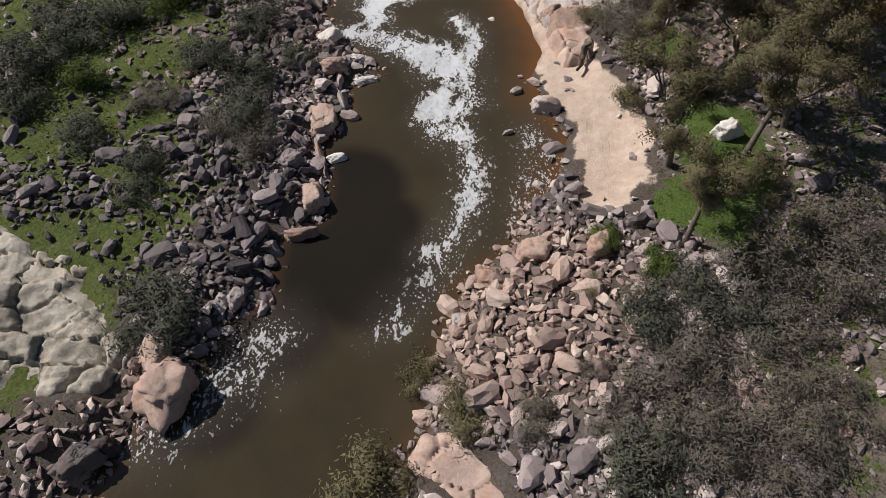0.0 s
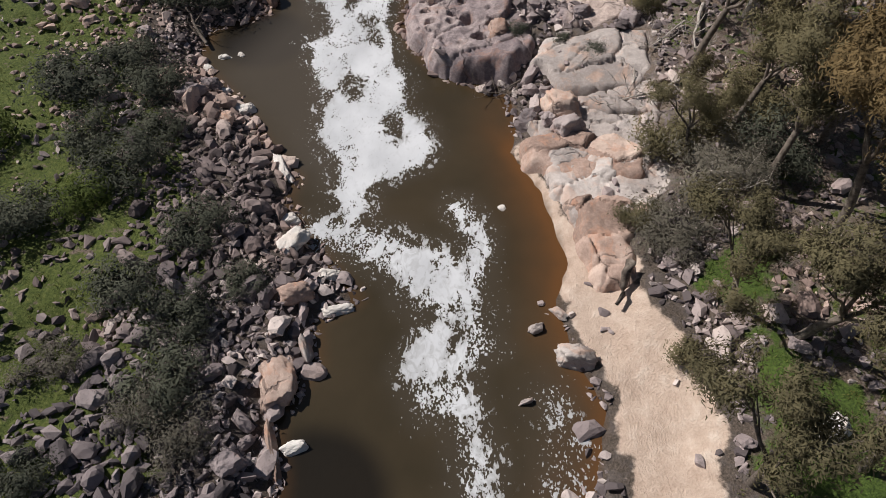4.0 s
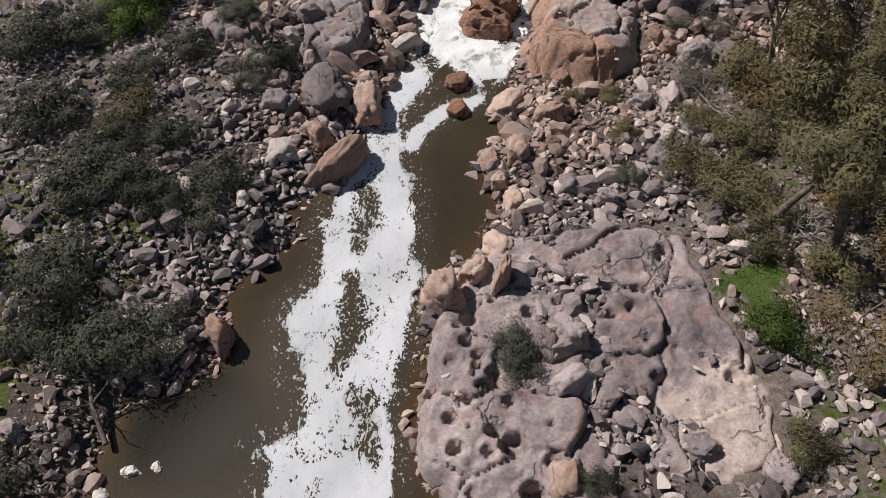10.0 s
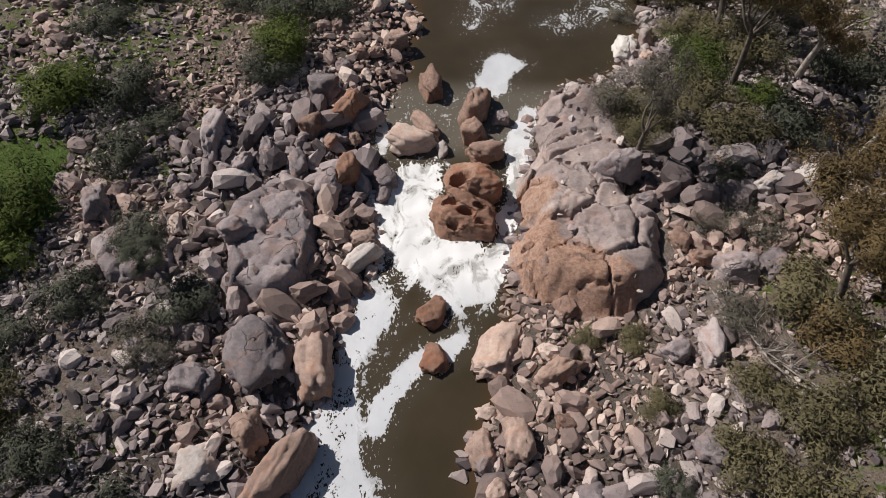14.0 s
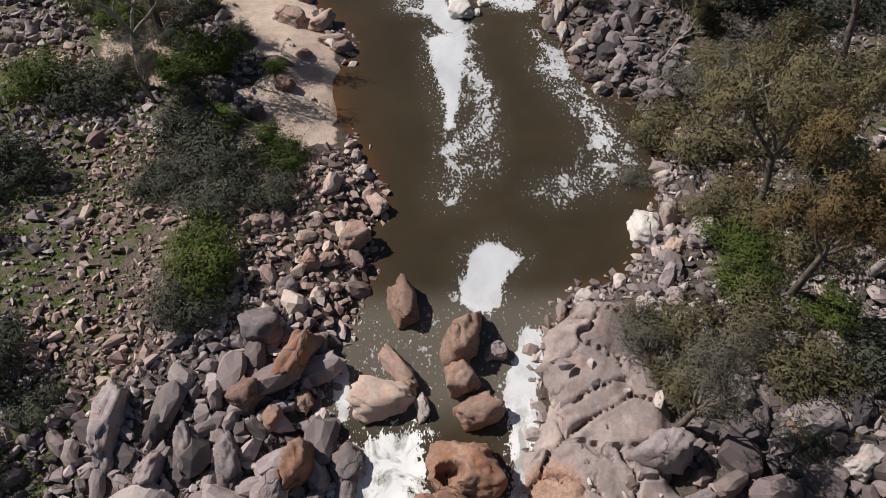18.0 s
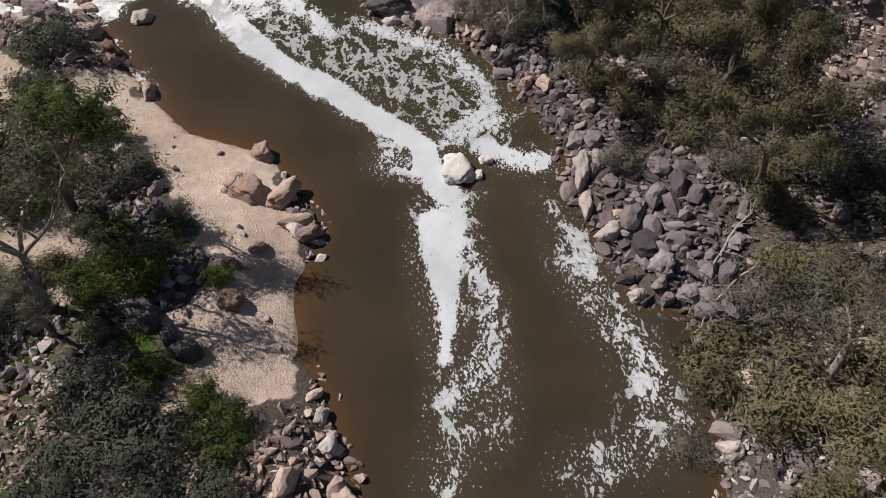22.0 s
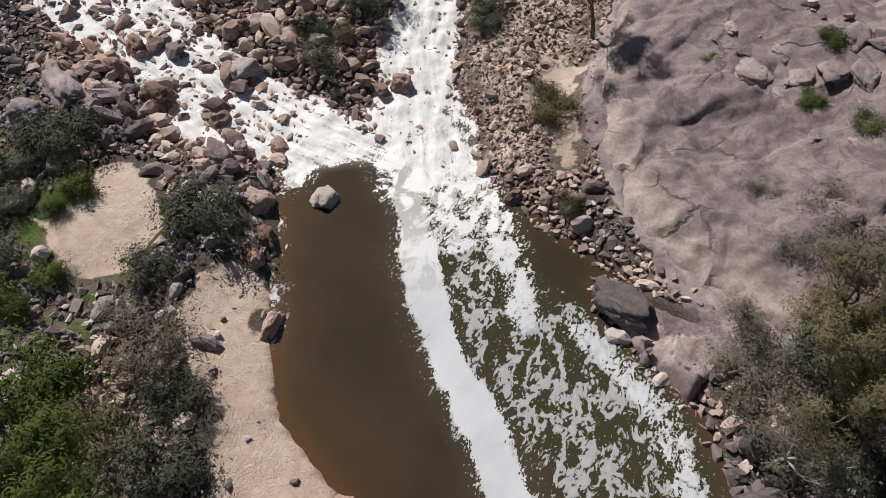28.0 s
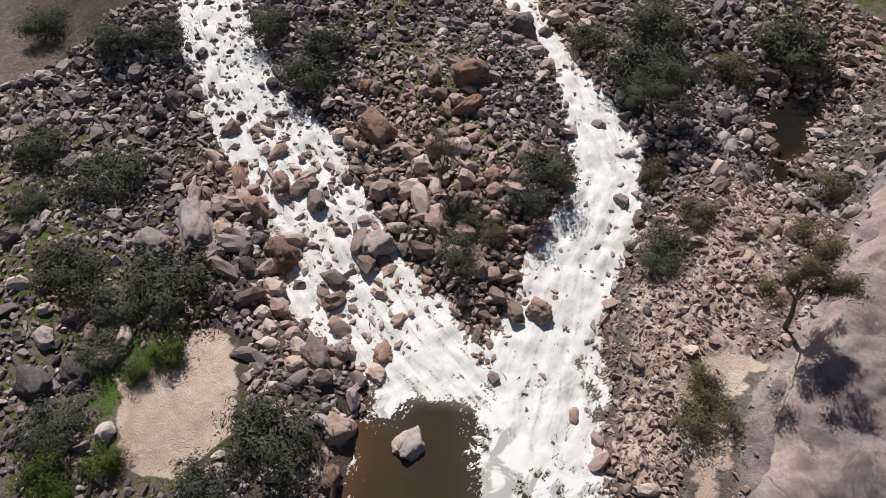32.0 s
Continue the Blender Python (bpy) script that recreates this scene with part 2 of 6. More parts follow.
# ---- materials ----
class Nodes:
    """A short way to write a node material."""
    def __init__(self, name):
        self.material = bpy.data.materials.new(name)
        self.material.use_nodes = True
        self.tree = self.material.node_tree
        self.shader = self.tree.nodes["Principled BSDF"]
        self.place = self.add("ShaderNodeNewGeometry").outputs["Position"]

    def add(self, kind, **values):
        node = self.tree.nodes.new(kind)
        for key, value in values.items():
            node.inputs[key.replace("_", " ")].default_value = value
        return node

    def join(self, a, b):
        self.tree.links.new(a, b)

    def noise(self, scale, detail=4.0, rough=0.6, bend=0.0):
        node = self.add("ShaderNodeTexNoise", Scale=scale, Detail=detail, Roughness=rough, Distortion=bend)
        self.join(self.place, node.inputs["Vector"])
        return node.outputs["Fac"]

    def math(self, op, a, b=0.0):
        node = self.tree.nodes.new("ShaderNodeMath")
        node.operation = op
        for slot, value in zip(node.inputs, (a, b)):
            if isinstance(value, (int, float)):
                slot.default_value = value
            else:
                self.join(value, slot)
        return node.outputs[0]

    def step(self, value, low, high):
        node = self.add("ShaderNodeMapRange")
        node.interpolation_type = "SMOOTHSTEP"
        self.join(value, node.inputs["Value"])
        for slot, edge in (("From Min", low), ("From Max", high)):
            if isinstance(edge, (int, float)):
                node.inputs[slot].default_value = edge
            else:
                self.join(edge, node.inputs[slot])
        return node.outputs["Result"]

    def mix(self, factor, a, b):
        node = self.tree.nodes.new("ShaderNodeMix")
        node.data_type = "RGBA"
        for slot, value in ((node.inputs[0], factor), (node.inputs[6], a), (node.inputs[7], b)):
            if isinstance(value, (int, float)):
                slot.default_value = value
            elif isinstance(value, tuple):
                slot.default_value = (*value, 1)
            else:
                self.join(value, slot)
        return node.outputs[2]

    def ramp(self, value, *stops):
        node = self.tree.nodes.new("ShaderNodeValToRGB")
        while len(node.color_ramp.elements) < len(stops):
            node.color_ramp.elements.new(0.5)
        for element, (at, colour) in zip(node.color_ramp.elements, stops):
            element.position, element.color = at, (*colour, 1)
        self.join(value, node.inputs[0])
        return node.outputs[0]

    def mask(self, name):
        node = self.tree.nodes.new("ShaderNodeAttribute")
        node.attribute_name = name
        return node.outputs["Fac"]

    def random(self):
        a = self.tree.nodes.new("ShaderNodeObjectInfo").outputs["Random"]
        b = self.add("ShaderNodeNewGeometry").outputs["Random Per Island"]
        return self.math("FRACT", self.math("ADD", a, b))

    def crack(self, scale):
        bend = self.add("ShaderNodeTexNoise", Scale=1.3, Detail=3.0)
        self.join(self.place, bend.inputs["Vector"])
        moved = self.tree.nodes.new("ShaderNodeVectorMath")
        moved.operation = "ADD"
        self.join(self.place, moved.inputs[0])
        self.join(bend.outputs["Color"], moved.inputs[1])
        net = self.add("ShaderNodeTexVoronoi", Scale=scale)
        net.feature = "DISTANCE_TO_EDGE"
        self.join(moved.outputs[0], net.inputs["Vector"])
        line = self.math("SUBTRACT", 1.0, self.step(net.outputs["Distance"], 0.006, 0.028))
        return self.math("MULTIPLY", line, self.step(self.noise(scale * 0.9, 2), 0.50, 0.62))

    def zone(self, *spots):
        """1 within the given rings (x, y, radius) of the plan."""
        total = 0.0
        for x, y, r in spots:
            far = self.tree.nodes.new("ShaderNodeVectorMath")
            far.operation = "DISTANCE"
            flat = self.tree.nodes.new("ShaderNodeVectorMath")
            flat.operation = "MULTIPLY"
            self.join(self.place, flat.inputs[0])
            flat.inputs[1].default_value = (1, 1, 0)
            self.join(flat.outputs[0], far.inputs[0])
            far.inputs[1].default_value = (x, y, 0)
            total = self.math("MAXIMUM", total, self.math("SUBTRACT", 1.0, self.step(far.outputs["Value"], r * 0.75, r * 1.2)))
        return total

    def bump(self, height, strength, distance):
        node = self.add("ShaderNodeBump", Strength=strength, Distance=distance)
        self.join(height, node.inputs["Height"])
        self.join(node.outputs[0], self.shader.inputs["Normal"])

    def done(self, colour, rough):
        self.join(colour, self.shader.inputs["Base Color"])
        if isinstance(rough, (int, float)):
            self.shader.inputs["Roughness"].default_value = rough
        else:
            self.join(rough, self.shader.inputs["Roughness"])
        self.shader.inputs["Specular IOR Level"].default_value = 0.3
        return self.material


def rock_material(name, dark, mid, light, vary=0.35, crack=0.55, rusty=0.4, iron=(), blotch=0.0):
    n = Nodes(name)
    large, fine, spots = n.noise(0.55, 3), n.noise(5.0, 6, 0.7), n.noise(1.9, 4, 0.65, 0.8)
    tone = n.math("ADD", n.math("MULTIPLY", large, 0.5), n.math("MULTIPLY", fine, 0.5))
    tone = n.math("ADD", tone, n.math("MULTIPLY", n.math("SUBTRACT", n.random(), 0.5), vary))
    colour = n.ramp(tone, (0.30, dark), (0.52, mid), (0.74, light))
    lichen = n.step(spots, 0.60, 0.70)
    colour = n.mix(n.math("MULTIPLY", lichen, 0.45), colour, tuple(c * 0.5 for c in mid))
    if blotch:
        colour = n.mix(n.math("MULTIPLY", n.step(n.noise(0.42, 6, 0.68, 1.6), 0.49, 0.60), blotch), colour, tuple(c * 0.8 for c in dark))
    stain = n.step(n.noise(0.5, 5, 0.7, 1.5), 0.50, 0.66)
    colour = n.mix(n.math("MULTIPLY", stain, rusty), colour, (mid[0] * 1.25, mid[1] * 0.85, mid[2] * 0.62))
    colour = n.mix(n.mask("rim"), colour, n.ramp(fine, (0.35, (0.47, 0.36, 0.31)), (0.65, (0.68, 0.56, 0.49))))
    if iron:
        ochre = n.ramp(fine, (0.35, (0.25, 0.125, 0.078)), (0.5, (0.38, 0.215, 0.14)), (0.68, (0.50, 0.335, 0.245)))
        colour = n.mix(n.math("MULTIPLY", n.step(n.math("ADD", n.zone(*iron), n.math("MULTIPLY", n.math("SUBTRACT", spots, 0.5), 1.8)), 0.0, 1.15), 0.8), colour, ochre)
    joint = n.crack(crack)
    colour = n.mix(n.math("MULTIPLY", joint, 0.55), colour, tuple(c * 0.35 for c in dark))
    n.bump(n.math("SUBTRACT", n.math("ADD", n.math("MULTIPLY", spots, 1.5), n.math("ADD", fine, n.noise(22, 3))), n.math("MULTIPLY", joint, 2.0)), 0.65, 0.07)
    return n.done(colour, 0.88)


ROCKS = {
    "g": rock_material("grey_rock", (0.17, 0.145, 0.148), (0.31, 0.26, 0.26), (0.48, 0.405, 0.39)),
    "p": rock_material("pink_rock", (0.29, 0.203, 0.165), (0.49, 0.355, 0.295), (0.65, 0.515, 0.435), 0.35, 0.35),
    "r": rock_material("rust_rock", (0.16, 0.10, 0.08), (0.31, 0.205, 0.16), (0.47, 0.335, 0.27)),
    "o": rock_material("ochre_rock", (0.14, 0.078, 0.056), (0.28, 0.16, 0.112), (0.43, 0.275, 0.20), 0.2, 0.4, 0.6),
    "d": rock_material("dark_rock", (0.055, 0.05, 0.05), (0.11, 0.095, 0.095), (0.20, 0.175, 0.17)),
    "m": rock_material("mauve_shelf_rock", (0.14, 0.112, 0.118), (0.32, 0.262, 0.262), (0.58, 0.48, 0.45), 0.2, 0.3, 0.45, blotch=0.35),
    "b": rock_material("stained_dome_rock", (0.20, 0.16, 0.155), (0.35, 0.285, 0.27), (0.53, 0.43, 0.38), 0.25, 0.22, 0.3, ((3.2, 97, 1.5), (3, 94, 1.6), (3.6, 91.5, 2.2), (5.2, 90.6, 2.0), (7, 90, 1.6))),
    "v": rock_material("slope_rock", (0.15, 0.117, 0.122), (0.275, 0.222, 0.222), (0.44, 0.36, 0.34), 0.05, 0.2, 0.15, blotch=0.65),
    "w": rock_material("bleached_rock", (0.33, 0.285, 0.265), (0.50, 0.44, 0.41), (0.67, 0.605, 0.565), 0.35, 0.35),
    "l": rock_material("lichened_rock", (0.22, 0.195, 0.16), (0.46, 0.415, 0.35), (0.66, 0.60, 0.52), 0.1, 0.3, 0.2, blotch=0.55),
    "n": rock_material("whitened_rock", (0.56, 0.51, 0.46), (0.74, 0.69, 0.64), (0.86, 0.83, 0.79), 0.1, 0.35, 0.1),
}


def mixed_rock():
    n = Nodes("mixed_rubble")
    pick = n.random()
    where = n.math("MAXIMUM", n.step(n.noise(0.06, 2), 0.50, 0.62), n.zone((4.5, 18, 6.5), (-13, 46, 7), (-17, 55, 4), (-9, 92, 5), (4, 86, 6), (-6.5, 112, 6), (-18, 112, 4), (-19, 106, 4), (-21, 117, 4), (-30, 166, 9), (-33, 157, 6), (-16, 171, 7), (-12.5, 164, 5), (-18.5, 179, 6), (-40, 168, 6), (-46, 158, 5)))
    # dark purple-grey stones on the left; right-bank gap shade put into the colour
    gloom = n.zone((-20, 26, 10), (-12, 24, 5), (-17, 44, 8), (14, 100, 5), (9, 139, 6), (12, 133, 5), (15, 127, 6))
    cool = n.ramp(pick, (0.0, (0.085, 0.07, 0.072)), (0.35, (0.225, 0.185, 0.184)), (0.78, (0.40, 0.33, 0.318)), (1.0, (0.62, 0.535, 0.495)))
    warm = n.ramp(pick, (0.0, (0.20, 0.145, 0.127)), (0.35, (0.33, 0.24, 0.208)), (0.75, (0.47, 0.345, 0.29)), (1.0, (0.64, 0.515, 0.445)))
    fine = n.noise(6, 5, 0.7)
    colour = n.mix(where, cool, warm)
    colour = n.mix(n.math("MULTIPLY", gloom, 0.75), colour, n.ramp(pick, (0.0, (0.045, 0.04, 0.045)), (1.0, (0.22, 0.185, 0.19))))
    colour = n.mix(n.math("MULTIPLY", n.step(fine, 0.52, 0.7), 0.5), colour, (0.12, 0.10, 0.09))
    n.bump(n.math("ADD", fine, n.noise(25, 2)), 0.5, 0.05)
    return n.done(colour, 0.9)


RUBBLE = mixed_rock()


def ground_material():
    n = Nodes("river_ground")
    big, mid, fine = n.noise(0.18, 4), n.noise(1.4, 5, 0.65), n.noise(9, 5, 0.7)
    soil = n.ramp(fine, (0.3, (0.075, 0.058, 0.046)), (0.5, (0.185, 0.142, 0.112)), (0.72, (0.36, 0.275, 0.22)))
    stony = n.ramp(n.noise(3.2, 6, 0.75), (0.35, (0.075, 0.066, 0.064)), (0.62, (0.32, 0.268, 0.25)))
    base = n.mix(n.step(mid, 0.42, 0.6), soil, stony)
    # dark soil, with the shade between stones put into its colour
    base = n.mix(n.math("MULTIPLY", n.mask("gap_shade"), 0.72), base, n.ramp(fine, (0.3, (0.03, 0.025, 0.021)), (0.7, (0.115, 0.092, 0.076))))
    grass = n.ramp(n.noise(4.5, 6, 0.75), (0.30, (0.03, 0.05, 0.011)), (0.5, (0.088, 0.112, 0.026)), (0.72, (0.18, 0.19, 0.06)))
    rich = n.ramp(n.noise(7, 5, 0.7), (0.3, (0.035, 0.06, 0.014)), (0.7, (0.12, 0.18, 0.035)))
    patch = n.math("ADD", n.mask("grass"), n.math("MULTIPLY", n.math("SUBTRACT", mid, 0.5), 1.6))
    colour = n.mix(n.step(patch, 0.42, 0.62), base, grass)
    colour = n.mix(n.step(n.math("ADD", n.mask("lush"), n.math("MULTIPLY", n.math("SUBTRACT", mid, 0.5), 0.9)), 0.4, 0.6), colour, rich)
    sand = n.ramp(n.math("ADD", n.math("MULTIPLY", fine, 0.22), n.math("ADD", n.math("MULTIPLY", mid, 0.48), n.math("MULTIPLY", big, 0.3))), (0.36, (0.47, 0.345, 0.27)), (0.5, (0.60, 0.465, 0.375)), (0.62, (0.70, 0.585, 0.495)))
    colour = n.mix(n.step(n.math("ADD", n.mask("sand"), n.math("MULTIPLY", n.math("SUBTRACT", mid, 0.5), 0.9)), 0.38, 0.6), colour, sand)
    broad, veins = n.noise(0.30, 5, 0.62, 1.2), n.noise(1.1, 6, 0.68, 0.8)
    slab = n.ramp(n.math("ADD", n.math("MULTIPLY", broad, 0.6), n.math("MULTIPLY", veins, 0.4)), (0.36, (0.14, 0.112, 0.12)), (0.475, (0.29, 0.235, 0.235)), (0.61, (0.48, 0.395, 0.37)))
    slab = n.mix(n.math("MULTIPLY", n.crack(0.10), 0.5), slab, (0.07, 0.055, 0.055))
    colour = n.mix(n.step(n.math("ADD", n.mask("slab"), n.math("MULTIPLY", n.math("SUBTRACT", mid, 0.5), 0.5)), 0.4, 0.55), colour, slab)
    wet = n.mask("wet")
    colour = n.mix(wet, colour, (0.10, 0.055, 0.025))
    relief = n.math("ADD", n.math("MULTIPLY", n.math("ADD", fine, mid), n.math("SUBTRACT", 1.0, n.math("MULTIPLY", n.mask("slab"), 0.6))), n.math("MULTIPLY", n.math("MULTIPLY", n.math("ADD", veins, n.math("MULTIPLY", n.noise(3.5, 5, 0.7), 0.5)), n.mask("slab")), 1.6))
    n.bump(relief, 0.8, 0.16)
    return n.done(colour, 0.95)


GROUND = ground_material()


def water_material():
    n = Nodes("tannin_water")
    ripple = n.noise(2.6, 3, 0.5, 0.4)
    murk = n.ramp(n.noise(0.15, 3), (0.35, (0.041, 0.032, 0.019)), (0.65, (0.056, 0.042, 0.025)))
    # bank shadow painted dark into the water colour; the dark side pool as well
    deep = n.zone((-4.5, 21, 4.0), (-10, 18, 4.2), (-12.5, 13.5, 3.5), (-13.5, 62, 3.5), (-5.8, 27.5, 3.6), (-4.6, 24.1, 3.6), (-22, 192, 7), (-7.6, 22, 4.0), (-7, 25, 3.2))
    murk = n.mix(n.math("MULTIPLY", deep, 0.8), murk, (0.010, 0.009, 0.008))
    # grey sky sheen painted into the water, and bubbles near the foam
    murk = n.mix(n.math("MULTIPLY", n.mask("sheen_bubbles"), 0.7), murk, (0.082, 0.069, 0.055))
    murk = n.mix(n.math("MULTIPLY", n.mask("web"), 0.7), murk, (0.043, 0.042, 0.018))
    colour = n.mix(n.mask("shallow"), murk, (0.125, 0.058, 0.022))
    colour = n.mix(n.math("MULTIPLY", n.mask("rush"), 0.8), colour, (0.27, 0.25, 0.21))
    stretch = n.tree.nodes.new("ShaderNodeVectorMath")
    stretch.operation = "MULTIPLY"
    n.join(n.place, stretch.inputs[0])
    stretch.inputs[1].default_value = (1.0, 0.62, 1.0)
    n.place = stretch.outputs[0]
    torn, lace, flecks = n.step(n.noise(0.62, 4, 0.6, 1.6), 0.30, 0.70), n.step(n.noise(1.9, 3, 0.55, 1.8), 0.32, 0.68), n.step(n.noise(6.5, 2, 0.5, 1.0), 0.32, 0.68)
    flow = n.tree.nodes.new("ShaderNodeCombineXYZ")
    n.join(n.math("MULTIPLY", n.mask("along"), 0.42), flow.inputs[0])
    n.join(n.math("MULTIPLY", n.mask("across"), 2.1), flow.inputs[1])
    run = n.add("ShaderNodeTexNoise", Scale=1.0, Detail=5.0, Roughness=0.62, Distortion=0.5)
    n.join(flow.outputs[0], run.inputs["Vector"])
    streak = run.outputs["Fac"]
    pattern = n.math("ADD", n.math("MULTIPLY", torn, 0.56), n.math("ADD", n.math("MULTIPLY", flecks, 0.16), n.math("MULTIPLY", lace, 0.28)))
    rushing = n.math("ADD", n.math("MULTIPLY", n.step(streak, 0.26, 0.62), 0.6), n.math("ADD", n.math("MULTIPLY", flecks, 0.17), n.math("MULTIPLY", lace, 0.23)))
    pattern = n.math("ADD", n.math("MULTIPLY", pattern, n.math("SUBTRACT", 1.0, n.mask("rush"))), n.math("MULTIPLY", rushing, n.mask("rush")))
    need = n.math("SUBTRACT", 0.98, n.math("MULTIPLY", n.mask("foam"), 0.92))
    foam = n.math("MULTIPLY", n.step(pattern, need, n.math("ADD", need, 0.05)), n.step(n.mask("foam"), 0.12, 0.3))
    dots = n.step(n.math("SUBTRACT", n.noise(8.5, 1, 0.4, 0.6), n.math("SUBTRACT", 0.80, n.math("MULTIPLY", n.mask("foam"), 0.46))), 0.0, 0.03)
    foam = n.math("MAXIMUM", foam, n.math("MULTIPLY", dots, n.step(n.mask("foam"), 0.02, 0.2)))
    net = n.add("ShaderNodeTexVoronoi", Scale=0.66)
    net.feature = "DISTANCE_TO_EDGE"
    bent = n.tree.nodes.new("ShaderNodeVectorMath")
    bent.operation = "ADD"
    wander = n.add("ShaderNodeTexNoise", Scale=0.9, Detail=4.0)
    n.join(n.place, wander.inputs["Vector"])
    stronger = n.tree.nodes.new("ShaderNodeVectorMath")
    stronger.operation = "SCALE"
    stronger.inputs["Scale"].default_value = 2.6
    n.join(wander.outputs["Color"], stronger.inputs[0])
    n.join(n.place, bent.inputs[0])
    n.join(stronger.outputs[0], bent.inputs[1])
    turned = n.tree.nodes.new("ShaderNodeVectorRotate")
    turned.rotation_type = "Z_AXIS"
    turned.inputs["Angle"].default_value = radians(42)
    n.join(bent.outputs[0], turned.inputs["Vector"])
    drawn = n.tree.nodes.new("ShaderNodeVectorMath")
    drawn.operation = "MULTIPLY"
    drawn.inputs[1].default_value = (0.5, 1, 1)
    n.join(turned.outputs[0], drawn.inputs[0])
    n.join(drawn.outputs[0], net.inputs["Vector"])
    strand = n.math("SUBTRACT", n.math("ADD", n.math("MULTIPLY", n.mask("web"), 0.13), n.math("MULTIPLY", n.math("SUBTRACT", lace, 0.75), 0.16)), net.outputs["Distance"])
    foam = n.math("MAXIMUM", foam, n.math("MULTIPLY", n.step(strand, 0.0, 0.03), n.step(n.mask("web"), 0.1, 0.3)))
    calm = n.ramp(n.noise(0.35, 4, 0.55), (0.35, (0.52, 0.53, 0.55)), (0.65, (0.66, 0.67, 0.69)))
    churned = n.ramp(n.math("ADD", n.math("MULTIPLY", n.mix(n.mask("rush"), torn, streak), 0.6), n.math("MULTIPLY", n.noise(3.0, 5, 0.7), 0.4)), (0.34, (0.44, 0.43, 0.41)), (0.46, (0.70, 0.69, 0.67)), (0.58, (0.83, 0.828, 0.82)))
    calm = n.mix(n.step(n.math("ADD", n.mask("foam"), n.math("MULTIPLY", n.math("SUBTRACT", lace, 0.5), 0.3)), 0.25, 0.75), (0.36, 0.36, 0.36), calm)
    bright = n.mix(n.mask("white"), calm, churned)
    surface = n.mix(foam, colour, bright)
    n.bump(n.math("ADD", n.math("MULTIPLY", ripple, 0.6), n.math("MULTIPLY", foam, 0.8)), 0.35, 0.06)
    rough = n.math("ADD", 0.12, n.math("MULTIPLY", foam, 0.6))
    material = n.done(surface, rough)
    n.shader.inputs["IOR"].default_value = 1.33
    n.shader.inputs["Specular IOR Level"].default_value = 0.5
    return material


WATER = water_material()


def leaf_material(name, dark, light):
    n = Nodes(name)
    own = n.tree.nodes.new("ShaderNodeObjectInfo").outputs["Random"]
    leaf = n.add("ShaderNodeNewGeometry").outputs["Random Per Island"]
    clump = n.step(n.noise(0.9, 2, 0.5), 0.3, 0.7)
    tone = n.math("ADD", n.math("MULTIPLY", leaf, 0.25), n.math("ADD", n.math("MULTIPLY", clump, 0.45), n.math("MULTIPLY", own, 0.3)))
    colour = n.ramp(tone, (0.1, dark), (0.9, light))
    material = n.done(colour, 0.8)
    n.shader.inputs["Specular IOR Level"].default_value = 0.12
    glow = n.add("ShaderNodeBsdfTranslucent")
    n.join(colour, glow.inputs["Color"])
    blend = n.add("ShaderNodeMixShader")
    blend.inputs[0].default_value = 0.3
    out = n.tree.nodes["Material Output"]
    n.join(n.shader.outputs[0], blend.inputs[1])
    n.join(glow.outputs[0], blend.inputs[2])
    n.join(blend.outputs[0], out.inputs["Surface"])
    return material


LEAVES = {
    "d": leaf_material("dark_leaves", (0.052, 0.058, 0.044), (0.15, 0.155, 0.112)),
    "g": leaf_material("green_leaves", (0.045, 0.07, 0.018), (0.14, 0.17, 0.045)),
    "o": leaf_material("olive_leaves", (0.078, 0.070, 0.041), (0.24, 0.208, 0.116)),
    "r": leaf_material("russet_leaves", (0.08, 0.058, 0.03), (0.25, 0.178, 0.085)),
    "y": leaf_material("grass_blades", (0.07, 0.085, 0.022), (0.20, 0.205, 0.07)),
    "s": leaf_material("grey_leaves", (0.088, 0.081, 0.065), (0.23, 0.208, 0.165)),
}


def bark_material(name, dark, light):
    n = Nodes(name)
    colour = n.ramp(n.noise(3, 6, 0.7), (0.35, dark), (0.65, light))
    n.bump(n.noise(14, 4), 0.6, 0.03)
    return n.done(colour, 0.9)


BARK = bark_material("grey_bark", (0.07, 0.055, 0.045), (0.22, 0.185, 0.155))
PALE_BARK = bark_material("pale_bark", (0.22, 0.19, 0.165), (0.50, 0.45, 0.40))

# ---- where things stand: x, y, width, tone ----
BOULDERS_GORGE_MOUTH = [(-11.5, 19, 1.3, 'g'), (-9.7, 19, 0.8, 'r'), (-14.9, 15.1, 2.1, 'p'), (-14.2, 13.5, 3.6, 'p'), (-13.4, 14.3, 1.7, 'p'),
    (-16.5, 10.6, 1.7, 'd'), (-17.3, 9.7, 2.4, 'd'), (0.9, 17.7, 0.9, 'w'), (-0.4, 15.3, 0.8, 'p'), (2.4, 20.1, 1.9, 'r'), (5.1, 21.8, 2.3, 'p'), (8.8,
    21.9, 2, 'p'), (-1, 12.2, 1.3, 'p'), (7.2, 34.9, 2.3, 'w')]
